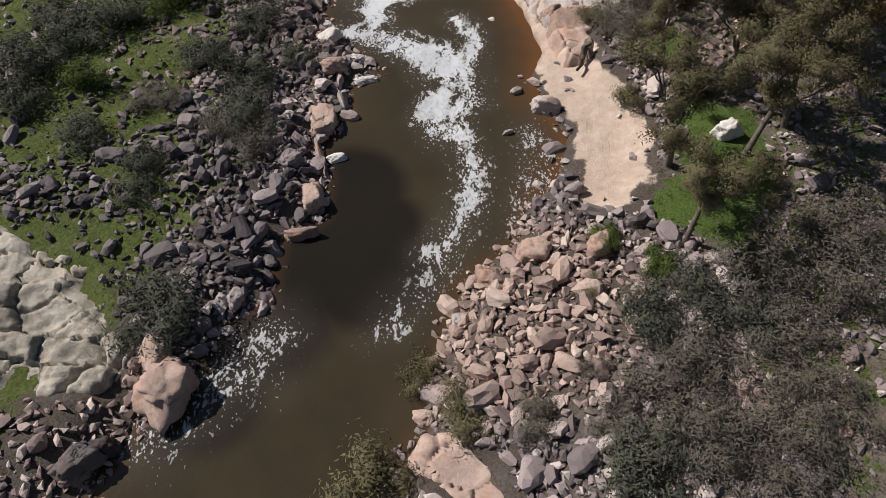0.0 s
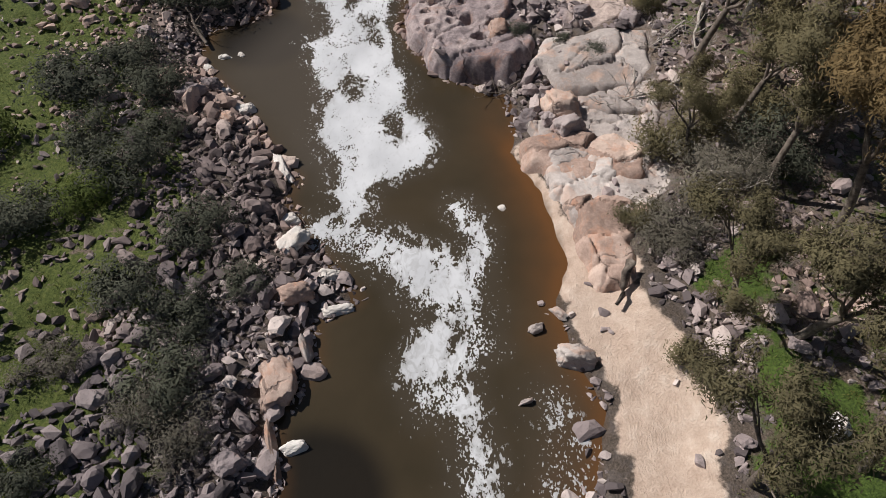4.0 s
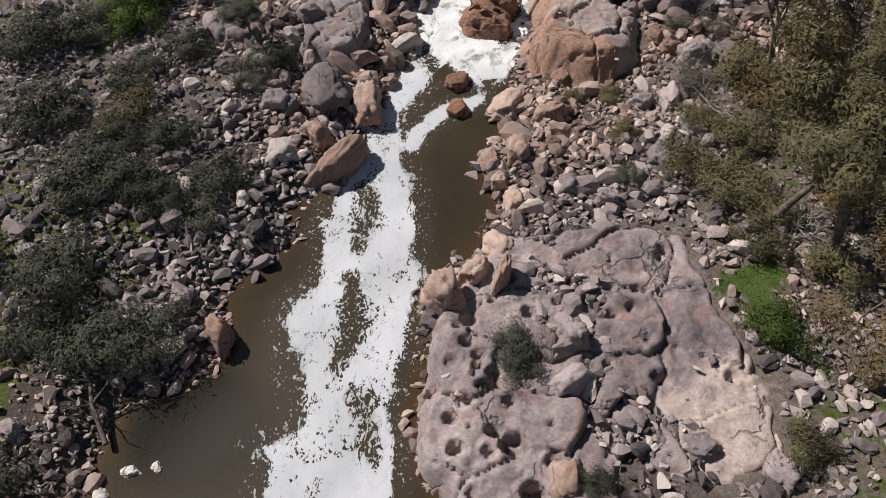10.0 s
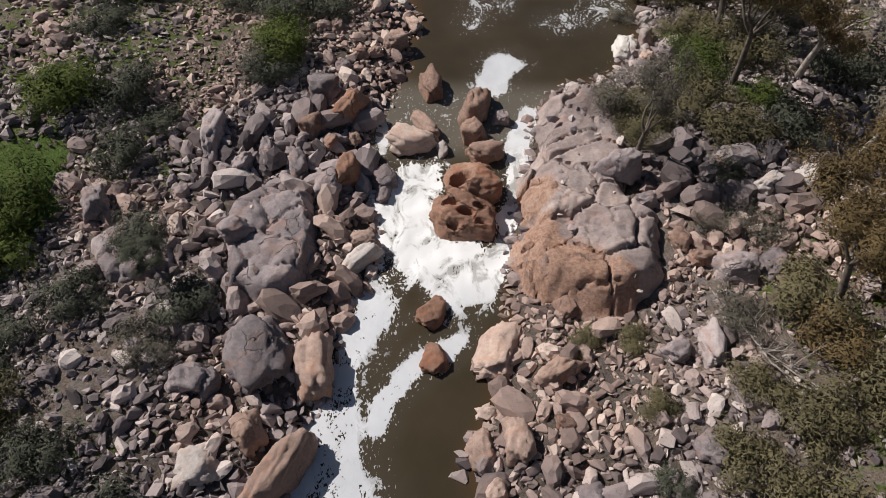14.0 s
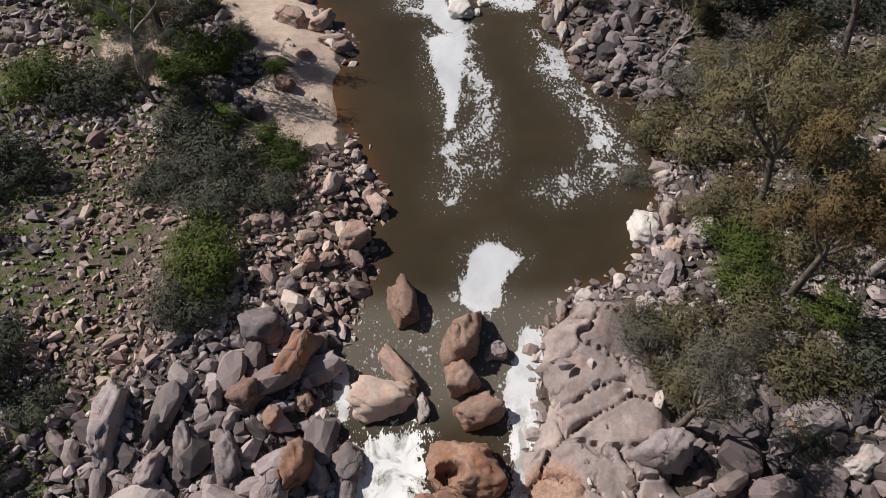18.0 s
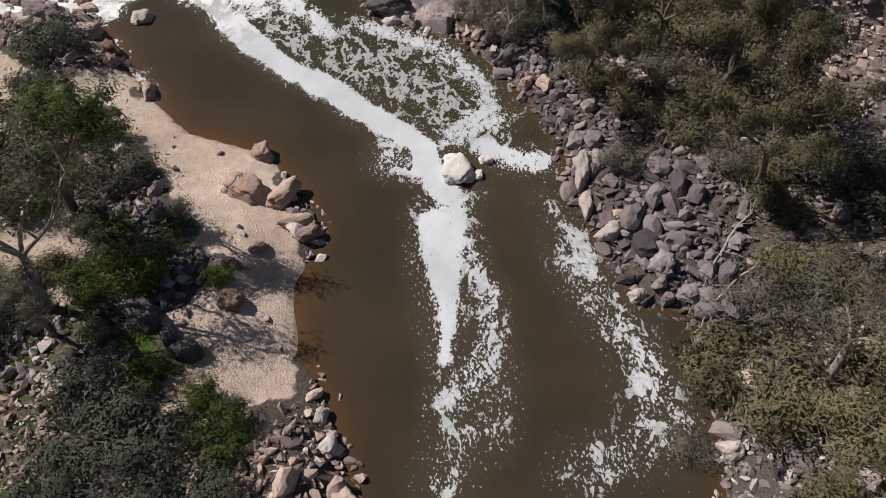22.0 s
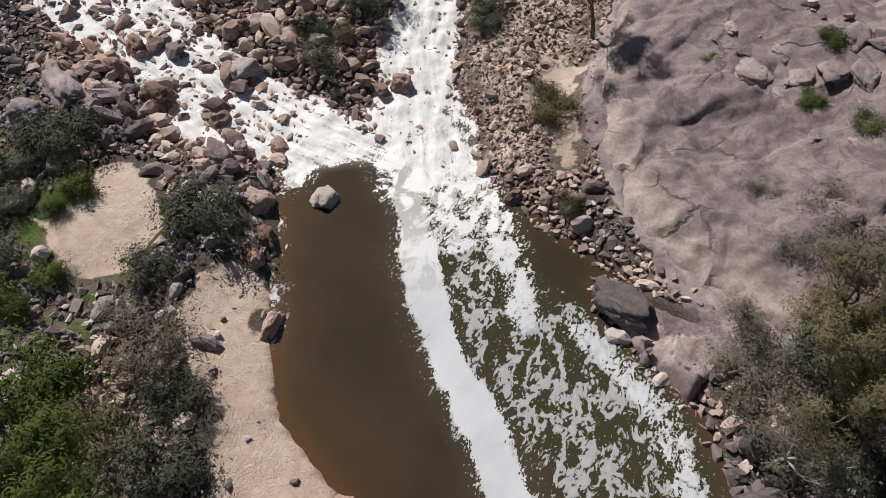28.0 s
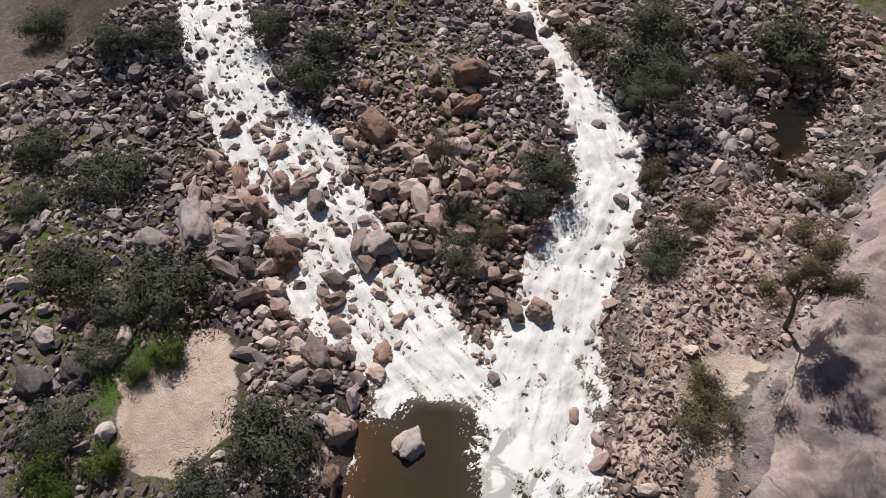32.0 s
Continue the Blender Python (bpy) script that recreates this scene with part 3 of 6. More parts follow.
BOULDERS_LOWER_POOL = [(-17.1, 54.3, 2.2, 'g'), (6.1, 52.7, 1.5, 'g'), (8.1, 52.7, 2.5, 'p'), (7.2, 51.8, 1.3, 'g'), (8.4, 50.9, 2.1, 'g'), (3.9,
    45.3, 0.8, 'n'), (13.9, 61.7, 2.1, 'g'), (4.7, 65.3, 2.4, 'g'), (6.3, 64.6, 1.6, 'g'), (7.6, 63.9, 1.4, 'g'), (-21.8, 60.7, 1.2, 'g'), (-16.1, 59.7,
    1, 'n'), (-14.9, 60, 0.8, 'n'), (-15.2, 55.9, 0.8, 'n'), (-13.5, 53.9, 1.4, 'n'), (-14.4, 52.1, 1.4, 'p'), (-17.1, 58.4, 1, 'n')]
BOULDERS_ABOVE_SHELF = [(3.5, 67.4, 1.9, 'g'), (10.5, 62.7, 1.5, 'g'), (-16.3, 56.1, 1.6, 'g')]
BOULDERS_SHELF_BACK = [(4.4, 60.6, 2, 'p'), (-14.7, 84.3, 2.2, 'g'), (10.1, 86.6, 1.8, 'g'), (11, 81.5, 2.3, 'g'), (4.9, 79.2, 1.8, 'g'), (4.2, 82.8,
    1.2, 'r')]
BOULDERS_WATERFALL = [(-6.1, 97.9, 1.7, 'g')]
BOULDERS_FALLS_BANK = [(4.7, 89.7, 2, 'r'), (-9.4, 97.5, 2.3, 'g'), (-14, 93.2, 2.2, 'g'), (-22.3, 94.5, 2.4, 'g'), (11.6, 93.7, 1.7, 'r'), (12.5,
    92.5, 1.5, 'r'), (16.2, 91.9, 2.2, 'g')]
BOULDERS_UPPER_SILL = [(6.6, 107.9, 1.2, 'w'), (5.4, 107.8, 0.7, 'g'), (-6.5, 119.3, 1.1, 'w'), (-8.6, 109.9, 1.2, 'r'), (-7.5, 110.3, 1.2, 'r'),
    (-9.6, 108.4, 1.5, 'g')]
BOULDERS_UPPER_POOL = [(13.6, 125.8, 1.4, 'g'), (14.6, 125.3, 1.6, 'g'), (10.6, 131.4, 1, 'p'), (9.4, 138.3, 1.5, 'g'), (7.9, 143.8, 1.4, 'p')]
BOULDERS_POOL_HEAD = [(5.3, 149.9, 2.6, 'd'), (15.4, 120.3, 1.9, 'p'), (-16.2, 124.9, 2.8, 'd'), (-11.7, 125.8, 1.5, 'r')]
BOULDERS_RAPIDS = [(-28.5, 156.4, 1.6, 'r')]
BOULDERS_SILL_BLOCKS = [(-9.7, 101.1, 1.6, 'r'), (-8.3, 102.2, 1.4, 'r'), (8.4, 98.3, 2.8, 'g'), (15, 99.2, 1.6, 'r'), (20.1, 98.4, 2.1, 'w'), (14.1,
    91.5, 2.7, 'g'), (-14.7, 98.4, 1.9, 'g')]
BOULDERS_RAPIDS_TOP = [(-27.8, 155.2, 1.4, 'p'), (-43.9, 155.3, 1.4, 'r'), (-42.2, 153.9, 1.6, 'p'), (-29.9, 171.3, 1.6, 'g'), (-44.2, 184.4, 3.1,
    'g'), (-43.9, 149.8, 3.2, 'g'), (-39.5, 139.9, 2.7, 'd'), (-38.6, 141.9, 2.2, 'd'), (-31, 151.7, 1.2, 'p'), (-26.2, 151.3, 2, 'p'), (-41.7, 175.9,
    3.2, 'r'), (-39.2, 173.6, 2.6, 'r'), (-33.2, 170.1, 1.8, 'r'), (-37.3, 164.7, 1.6, 'r'), (-43.4, 173.9, 1.8, 'p'), (-46.4, 169.4, 1.8, 'r'), (-37.3,
    170, 1.9, 'p'), (-26.3, 176.4, 1.3, 'g')]
BOULDERS_SLOPE_SLABS = [(3.1, 168.4, 2, 'mf'), (-1.5, 171.8, 2.9, 'mf'), (1, 172.1, 2.1, 'mf'), (0.3, 170.7, 1.6, 'mf'), (4.5, 173, 2.9, 'mf'), (2.6, 172.9, 2.5, 'mf'), (-2.3, 173.7, 2.1, 'mf'), (5.7, 168, 2.7, 'mf'), (3.8, 170.3, 2, 'mf'), (3.2, 175.9, 2.6, 'mf'), (-0.4, 174.2, 1.8, 'gf'), (6.4, 171, 2.2, 'gf'), (-3.9, 175.6, 1.6, 'gf'), (5.2, 175.3, 2.4, 'mf')]
ALL_BOULDERS = [BOULDERS_SLOPE_SLABS, BOULDERS_GORGE_MOUTH, BOULDERS_LOWER_POOL, BOULDERS_ABOVE_SHELF, BOULDERS_SHELF_BACK, BOULDERS_WATERFALL, BOULDERS_FALLS_BANK, BOULDERS_UPPER_SILL, BOULDERS_UPPER_POOL, BOULDERS_POOL_HEAD, BOULDERS_RAPIDS, BOULDERS_SILL_BLOCKS, BOULDERS_RAPIDS_TOP]
# x, y, length, width, turn, height, tone
WATERFALL_BLOCKS = [(-0.2, 105.6, 3.4, 2.3, 87, 1.9, 'r'), (-0.4, 103.3, 2.1, 1.9, 105, 1.3, 'r'), (0.4, 101.5, 2.6, 1.8, 15, 1.2, 'r'), (1.5, 104.8,
    1.3, 1.1, 6, 0.8, 'g'), (-3.4, 107.8, 3.1, 1.7, 99, 1.3, 'r'), (-3.6, 104.0, 3.6, 1.2, 126, 0.9, 'p'), (-4.3, 102.2, 3.9, 2.2, 6, 1.2, 'p'), (-2.4,
    101.8, 1.6, 0.7, 102, 0.6, 'w'), (-6.1, 99.1, 2.0, 1.8, 102, 0.7, 'g'), (-7.0, 93.8, 2.4, 1.3, 3, 0.9, 'p'), (-8.8, 104.1, 3.4, 1.5, 66, 1.4, 'o'),
    (-8.3, 98.7, 2.6, 2.1, 105, 1.6, 'o'), (-10.6, 105.8, 2.4, 2.3, 3, 1.4, 'g'), (-11.0, 102.1, 1.8, 1.7, 42, 1.3, 'r')]
WATERFALL_BLOCKS_B = [(-17.0, 100.5, 4.5, 1.6, 93, 1.3, 'g'), (-13.3, 99.5, 2.5, 1.3, 117, 1.2, 'g'), (-11.5, 99.0, 2.7, 1.4, 108, 1.1, 'g'), (17.4,
    97.7, 2.2, 1.3, 36, 0.9, 'w'), (9.9, 96.3, 1.4, 1.1, 24, 0.9, 'g'), (-11.5, 85.8, 4.4, 3.4, 105, 1.6, 'g'), (-8.7, 85.6, 3.7, 2.2, 102, 1.4, 'p'),
    (-7.1, 92.6, 3.1, 1.3, 48, 0.8, 'w'), (-2.5, 89.5, 2.5, 1.6, 60, 0.7, 'o'), (0.9, 87.2, 4.1, 2.8, 69, 1.2, 'p'), (-2.4, 86.6, 2.0, 1.6, 90, 0.7, 'o'),
    (4.0, 85.6, 2.9, 1.6, 42, 1.0, 'r'), (11.9, 87.0, 2.9, 1.3, 84, 1.0, 'g'), (-13.5, 84.1, 1.6, 1.4, 123, 0.9, 'g')]
NARROWS_BLOCKS = [(-13.4, 80.1, 2.4, 2.3, 24, 0.9, 'w'), (-9.8, 79.8, 5.4, 2.2, 66, 1.6, 'p'), (-11.2, 81.8, 2.3, 1.5, 117, 1.2, 'r'), (-0.0, 81.6,
    2.3, 1.7, 99, 0.9, 'p'), (1.8, 81.9, 2.8, 1.7, 99, 1.2, 'p'), (0.7, 79.7, 1.5, 1.2, 99, 0.9, 'p'), (1.7, 78.2, 2.0, 1.3, 105, 1.0, 'p'), (4.9, 83.9,
    2.3, 1.4, 171, 0.7, 'rf'), (0.8, 74.0, 2.5, 2.1, 135, 1.3, 'p'), (-0.4, 71.8, 2.4, 1.5, 57, 1.5, 'p'), (1.1, 71.2, 2.2, 1.1, 90, 1.7, 'p'), (-2.0,
    69.8, 2.5, 2.2, 135, 1.6, 'p'), (-13.7, 67.0, 2.5, 1.6, 141, 1.5, 'r'), (5.0, 67.9, 1.7, 1.7, 165, 1.5, 'g')]
NARROWS_BLOCKS_B = [(7.2, 78.1, 1.5, 1.1, 9, 1.0, 'g')]
UPPER_POOL_BLOCKS = [(1.3, 136.3, 3.1, 2.3, 93, 0.8, 'n'), (3.2, 137.1, 1.0, 0.8, 0, 0.4, 'n'), (2.6, 135.7, 0.8, 0.6, 90, 0.35, 'n'), (9.3, 135.3,
    3.4, 1.3, 90, 1.0, 'w'), (9.2, 132.7, 2.1, 1.0, 102, 0.8, 'w'), (10.2, 130.5, 2.0, 1.3, 48, 0.9, 'w'), (12.4, 127.4, 1.8, 1.4, 63, 1.0, 'g'), (10.9,
    126.0, 1.1, 0.9, 15, 0.7, 'w'), (12.4, 125.6, 0.8, 0.7, 24, 0.7, 'g'), (11.2, 112.7, 3.0, 1.8, 90, 1.2, 'n'), (12.9, 113.7, 2.1, 1.3, 78, 1.4, 'w'),
    (12.6, 112.2, 1.0, 0.9, 78, 0.7, 'w'), (14.1, 111.5, 2.6, 1.8, 72, 1.2, 'g'), (12.3, 110.8, 1.1, 1.1, 63, 0.8, 'p')]
UPPER_POOL_BLOCKS_B = [(13.4, 116.8, 1.3, 1.2, 0, 0.8, 'w'), (-6.4, 112.0, 2.6, 1.7, 54, 1.1, 'p'), (-5.1, 115.2, 2.1, 1.2, 132, 0.6, 'p'), (-5.9,
    117.8, 1.2, 0.9, 69, 0.6, 'w'), (9.3, 136.1, 1.5, 0.7, 105, 0.9, 'w'), (10.2, 136.1, 1.9, 0.6, 99, 0.9, 'w')]
BEACH_BLOCKS = [(-12.2, 134.4, 2.7, 2.3, 156, 0.9, 'p'), (-9.8, 134.0, 2.8, 1.5, 57, 0.8, 'p'), (-8.8, 131.8, 2.4, 1.0, 24, 0.5, 'p'), (-8.0, 130.8,
    1.8, 1.0, 33, 0.6, 'p'), (-10.7, 129.6, 1.3, 0.7, 33, 0.5, 'p'), (-14.3, 123.4, 1.1, 1.0, 126, 0.9, 'd'), (-13.5, 122.6, 1.7, 1.4, 39, 0.9, 'd'),
    (-11.6, 137.7, 1.6, 1.5, 123, 0.7, 'p'), (-20.4, 144.4, 2.0, 0.9, 102, 0.8, 'p'), (-24.3, 149.2, 2.1, 1.1, 135, 0.9, 'r'), (-23.8, 147.5, 1.3, 1.1,
    129, 0.7, 'r'), (5.7, 147.2, 2.3, 1.3, 42, 1.3, 'd'), (6.7, 144.5, 1.1, 0.9, 36, 0.8, 'p')]
RAPIDS_BLOCKS = [(-3.7, 154.6, 4.2, 2.2, 162, 1.0, 'd'), (-23.1, 153.9, 2.2, 1.7, 90, 0.7, 'w'), (-43.6, 152.4, 5.2, 2.7, 159, 1.6, 'g'), (-38.5,
    155.9, 2.9, 2.3, 177, 1.4, 'r'), (-45.6, 157.1, 3.0, 1.1, 153, 1.2, 'r'), (-43.2, 159.0, 2.3, 1.5, 156, 1.2, 'p'), (-42.6, 156.5, 2.3, 1.5, 162, 1.3,
    'r'), (-34.9, 161.0, 2.4, 2.2, 87, 1.1, 'g'), (-30.6, 152.9, 2.5, 1.6, 165, 1.2, 'g'), (-30.2, 154.4, 1.7, 1.2, 150, 1.1, 'g'), (-24.1, 165.6, 1.9,
    1.6, 0, 1.0, 'r'), (-42.6, 167.2, 3.7, 2.4, 0, 1.3, 'r'), (-38.1, 169.0, 1.6, 1.3, 165, 1.2, 'p')]
MOUTH_BLOCKS = [(-8.2, 33.3, 3.0, 2.2, 108, 0.7, 'p'), (-8.1, 26.4, 2.3, 1.6, 111, 0.9, 'p'), (-8.5, 23.7, 2.3, 0.9, 9, 0.7, 'p'), (-10.2, 48.3, 2.9,
    0.8, 120, 0.5, 'n'), (-9.2, 44.0, 1.4, 1.1, 24, 0.5, 'n'), (-8.7, 41.9, 2.9, 1.5, 57, 0.8, 'n'), (-6.4, 40.0, 1.8, 0.8, 0, 0.5, 'nf'), (-5.6, 37.8,
    2.1, 0.8, 15, 0.4, 'nf'), (-7.0, 30.0, 1.4, 0.7, 15, 0.4, 'nf'), (-8.0, 29.7, 3.7, 0.6, 108, 0.6, 'pf'), (-7.9, 38.4, 2.1, 1.4, 21, 0.8, 'p'), (-7.0,
    35.2, 1.9, 0.6, 111, 0.7, 'w'), (5.3, 36.6, 1.1, 0.6, 27, 0.4, 'wf'), (6.6, 37.6, 1.3, 0.6, 135, 0.4, 'wf')]
MOUTH_BLOCKS_B = [(4.4, 32.4, 0.9, 0.3, 18, 0.35, 'wf'), (17.9, 30.1, 1.8, 1.3, 30, 1.0, 'n'), (-9.7, 28.9, 1.4, 1.3, 45, 0.8, 'g')]
ALL_BLOCKS = [WATERFALL_BLOCKS, WATERFALL_BLOCKS_B, NARROWS_BLOCKS, NARROWS_BLOCKS_B, UPPER_POOL_BLOCKS, UPPER_POOL_BLOCKS_B, BEACH_BLOCKS, RAPIDS_BLOCKS, MOUTH_BLOCKS, MOUTH_BLOCKS_B]
SHRUBS_LEFT_SLOPE = [(-28.8, 48.6, 5.4, 'g'), (-23.2, 42.5, 4.3, 'd'), (-25.7, 40.2, 5.1, 'd'), (-22.8, 30.4, 3.6, 'd'), (-18.5, 25.6, 3, 'd'),
    (-22.1, 48.8, 4.2, 'd'), (-16.7, 38, 4.2, 'd'), (-23.7, 35.1, 3.1, 'g'), (-18.7, 33.3, 3.3, 's'), (-14.1, 30.8, 3, 's')]
SHRUBS_LEFT_MOUTH = [(-13.2, 33.2, 4.8, 'd'), (-13, 36.5, 3.8, 'd'), (-27.4, 36.2, 5.5, 'd'), (-28.1, 42, 5, 'd'), (-27.4, 32.6, 4, 'd'), (-15.3, 18,
    5.5, 'd'), (-18.1, 27.9, 3, 'd'), (-13.9, 42.1, 4.1, 'd'), (-12.1, 29.9, 4, 's'), (-10.8, 38.6, 2.7, 'd'), (-23.9, 53.5, 6.5, 'd'), (-19.4, 54.3,
    4.6, 'd')]
SHRUBS_RIGHT_MOUTH = [(-1.3, 14.6, 2.3, 'o'), (1.2, 12.1, 3.1, 'o'), (-3.5, 8.9, 4.4, 'o'), (4.6, 11.4, 3, 's'), (10.5, 16.7, 3.9, 'd'), (12.9, 14.6,
    5.1, 's'), (10.9, 11.7, 4.8, 's'), (16, 16.4, 3.8, 'd'), (16.9, 19.5, 6, 's'), (20.6, 19, 5.8, 's'), (21.8, 22.4, 5.5, 's'), (13, 9.8, 4.8, 's'),
    (8.6, 8.9, 4.6, 'd'), (8.2, 18.7, 1.5, 'o'), (9.4, 22.2, 2.3, 'g'), (16.6, 13.6, 3.7, 's'), (18, 16.4, 4.2, 's'), (13.6, 17.8, 3.8, 'd'), (11.1,
    9.5, 4.2, 's'), (15.6, 10.5, 4.4, 's'), (7.3, 14, 1.7, 's'), (8.2, 11.2, 3, 's'), (16.2, 8.7, 4.4, 's'), (12, 20.1, 2.6, 'g'), (18.7, 12.1, 3.7,
    's'), (14, 48.9, 4.1, 'o'), (11.7, 43.1, 2.9, 'o'), (12.5, 34, 2.6, 'o')]
SHRUBS_LEFT_POOL = [(-19.1, 46.2, 5.2, 'd'), (-18.3, 50.4, 4.0, 'd'), (-19.5, 65.2, 5.0, 'd'), (-17.1, 66, 4.2, 'd'), (-22.8, 65.5, 4, 'd'), (-20.8,
    44.1, 3.9, 'g'), (-27.5, 68.8, 4.8, 'd'), (-22.6, 69.3, 5.1, 'd'), (-21.8, 57.6, 4.2, 'd'), (-24.2, 74.9, 5.7, 'd'), (-21.7, 75.9, 4, 'd'),
    (-20.4, 79.9, 3.4, 'd')]
SHRUBS_RIGHT_POOL = [(13.7, 42.7, 4.7, 's'), (12.5, 40.6, 4, 's'), (17.1, 45.7, 6.4, 's'), (20.3, 47.1, 5.4, 'd'), (16.8, 49.8, 4.7, 'o'), (20.2,
    51.9, 5.7, 'o'), (15.3, 69, 3.9, 'g'), (2, 66, 2.8, 'd'), (5.8, 60.5, 1.8, 'd'), (8.9, 59.6, 1.3, 'd'), (1.8, 67.4, 2.5, 'd'), (11, 58.3, 1.7,
    'd'), (14, 79, 4, 'o'), (8.7, 79.9, 2, 'd'), (11.6, 80.8, 3.6, 'o'), (15.1, 62.9, 2.9, 'o')]
SHRUBS_FALLS_BACK = [(-32.2, 87.6, 5.7, 'd'), (-29.4, 89.5, 4.8, 'd'), (-24.6, 85.2, 4.3, 'd'), (-21.6, 88.3, 3.5, 'd'), (-17.1, 86.1, 3.3, 's'),
    (-28.8, 80.1, 5.5, 'd'), (-23.6, 79.4, 4, 'd'), (-19.3, 75.3, 3.3, 'd'), (13.7, 84.5, 3.2, 'o'), (17.3, 89.2, 5.2, 'o'), (22.2, 91.6, 6.1, 'r'),
    (19.5, 83.5, 5.3, 'o'), (20.8, 78.6, 5, 'r'), (15.3, 74.6, 3.1, 'o'), (19, 73.1, 3.9, 'o'), (23.8, 86, 5.3, 'r')]
SHRUBS_FALLS_BUSHES = [(-19, 92.3, 3.3, 'd'), (-15.6, 88.2, 3.8, 'd'), (-16.2, 77.1, 4.2, 'd'), (-23, 81.8, 4.4, 'o'), (-16.7, 74.6, 3.6, 'd'), (-27,
    94.5, 5.7, 'g'), (-27.1, 103.3, 5.9, 'g'), (-22.8, 104.1, 4.9, 'd'), (-26.4, 90.4, 4.7, 'g'), (-14.2, 106.5, 4, 'd'), (5.7, 87.3, 1.9, 'o'), (7.8,
    87.2, 2, 'o'), (8.5, 83.4, 2.2, 'o'), (15.9, 77.3, 4.3, 'o'), (15.2, 107.4, 4.1, 'g')]
SHRUBS_SILL_BUSHES = [(-14.8, 111.5, 3.3, 'g'), (-10.8, 118, 3.3, 'g'), (-14.6, 118.1, 5.8, 'd'), (-18.2, 116.9, 4.2, 'd'), (-27, 116.9, 6.2, 'd'),
    (-26.7, 110.8, 4.1, 'd'), (-22.1, 98.9, 4, 'd'), (-23.6, 124.7, 5.8, 'd'), (-27.5, 124.3, 5.4, 'g'), (-18.1, 120.3, 4.1, 'd'), (-16.4, 127.6, 4.5,
    'g')]
SHRUBS_RIGHT_THICKET = [(13.9, 121.5, 5.4, 'o'), (16.4, 118.8, 5.9, 'o'), (20.7, 119.7, 6.6, 'o'), (23, 117.1, 5.8, 'o'), (16.9, 124.2, 4.8, 's'),
    (21.5, 125.5, 4.7, 'o'), (20.8, 113.2, 4.7, 's'), (17.3, 113.6, 3.8, 'o'), (11.2, 104.8, 4.7, 'o'), (14.6, 104.6, 5.1, 'o'), (16.2, 102.3, 4.8,
    'o'), (10.3, 101.9, 3.4, 'o'), (8.2, 104.7, 3.7, 's'), (11.5, 101.8, 3.7, 'o'), (19.2, 126.5, 4, 'o'), (19.9, 130.5, 3.9, 'o'), (19.4, 124.1, 2.9,
    'd')]
SHRUBS_RIGHT_BACK = [(13.9, 88.7, 3.8, 's'), (16.1, 82.5, 4.2, 'o'), (13.3, 94.8, 2.6, 's'), (15.8, 94, 3.4, 's'), (17.9, 86.8, 4.2, 'r'), (15.1,
    98.9, 2.4, 'd'), (20.1, 101.8, 4.8, 'd'), (25.6, 107.5, 5.9, 'd'), (19.2, 105.5, 4.1, 'g'), (26.8, 131.3, 7.2, 'd'), (23.5, 133.1, 6.2, 'd'),
    (27.2, 123.9, 5.7, 'o'), (31.2, 132.1, 6, 'd'), (13.5, 139.9, 4.2, 'o'), (15.9, 137.4, 4.5, 'o'), (17.4, 134.5, 4.7, 's'), (19.7, 140.2, 5.3,
    'o'), (15.7, 143.8, 4.6, 's')]
SHRUBS_RIGHT_SCRUB = [(11.3, 143.1, 4.3, 'o'), (18.4, 148.5, 6.6, 'o'), (22, 145, 6.9, 's'), (23.6, 138.8, 6.1, 'o'), (19.9, 133.1, 4.3, 'o'), (10.8,
    150, 5.2, 'd'), (15.6, 151.4, 5.8, 'd'), (19.9, 150.7, 5.9, 'd'), (24.9, 150.2, 7, 'd'), (27.8, 146.5, 5.1, 'd'), (7, 151.7, 3.5, 'o')]
SHRUBS_BEACH_BUSHES = [(-18.9, 130.8, 2.7, 'g'), (-19, 126.8, 3.6, 'g'), (-12.5, 127.2, 2.1, 'g'), (-11.7, 119.8, 2.5, 'g'), (-14.8, 121.3, 2.3, 'g'),
    (-22.1, 128.2, 3.1, 'o'), (-17.9, 124, 2.8, 'd'), (-28.1, 148.2, 5.4, 'd'), (-28, 143.7, 3.8, 'd'), (-40.1, 148.8, 6, 'd'), (-36.6, 146.6, 2.8,
    'g'), (-32.7, 140.9, 2.5, 'g'), (-24.6, 139.5, 5.4, 's'), (-27.4, 135.9, 5.3, 'g'), (-25.2, 133.2, 4.7, 'g'), (-23.4, 135.5, 4, 'o'), (-19.6,
    135.4, 4.4, 'd')]
SHRUBS_SLOPE_BUSHES = [(-4.2, 172.6, 1.7, 'g'), (1.9, 170.4, 2, 'g'), (2, 175.4, 2.2, 'g'), (5.4, 169.3, 2.4, 'g'), (1.6, 163.9, 2.2, 's'), (5.4,
    163.8, 4, 's'), (3.9, 160.7, 3.2, 's'), (6.9, 160.8, 4.2, 's'), (2.7, 156, 3, 's'), (7, 157.3, 4.1, 'o'), (8, 154.3, 4.3, 'o')]
SHRUBS_RAPIDS_BUSHES = [(-13, 166.8, 3.6, 'o'), (-30.2, 164.3, 3.5, 'd'), (-32.4, 166.8, 3.2, 'd'), (-8.9, 160.2, 2.2, 'o'), (-20.6, 173.4, 3.2, 'd'),
    (-38.5, 143.7, 3.2, 'd'), (4.1, 153.3, 4.9, 's'), (6.4, 154.1, 4.9, 'd'), (6.1, 149.7, 4.4, 's')]
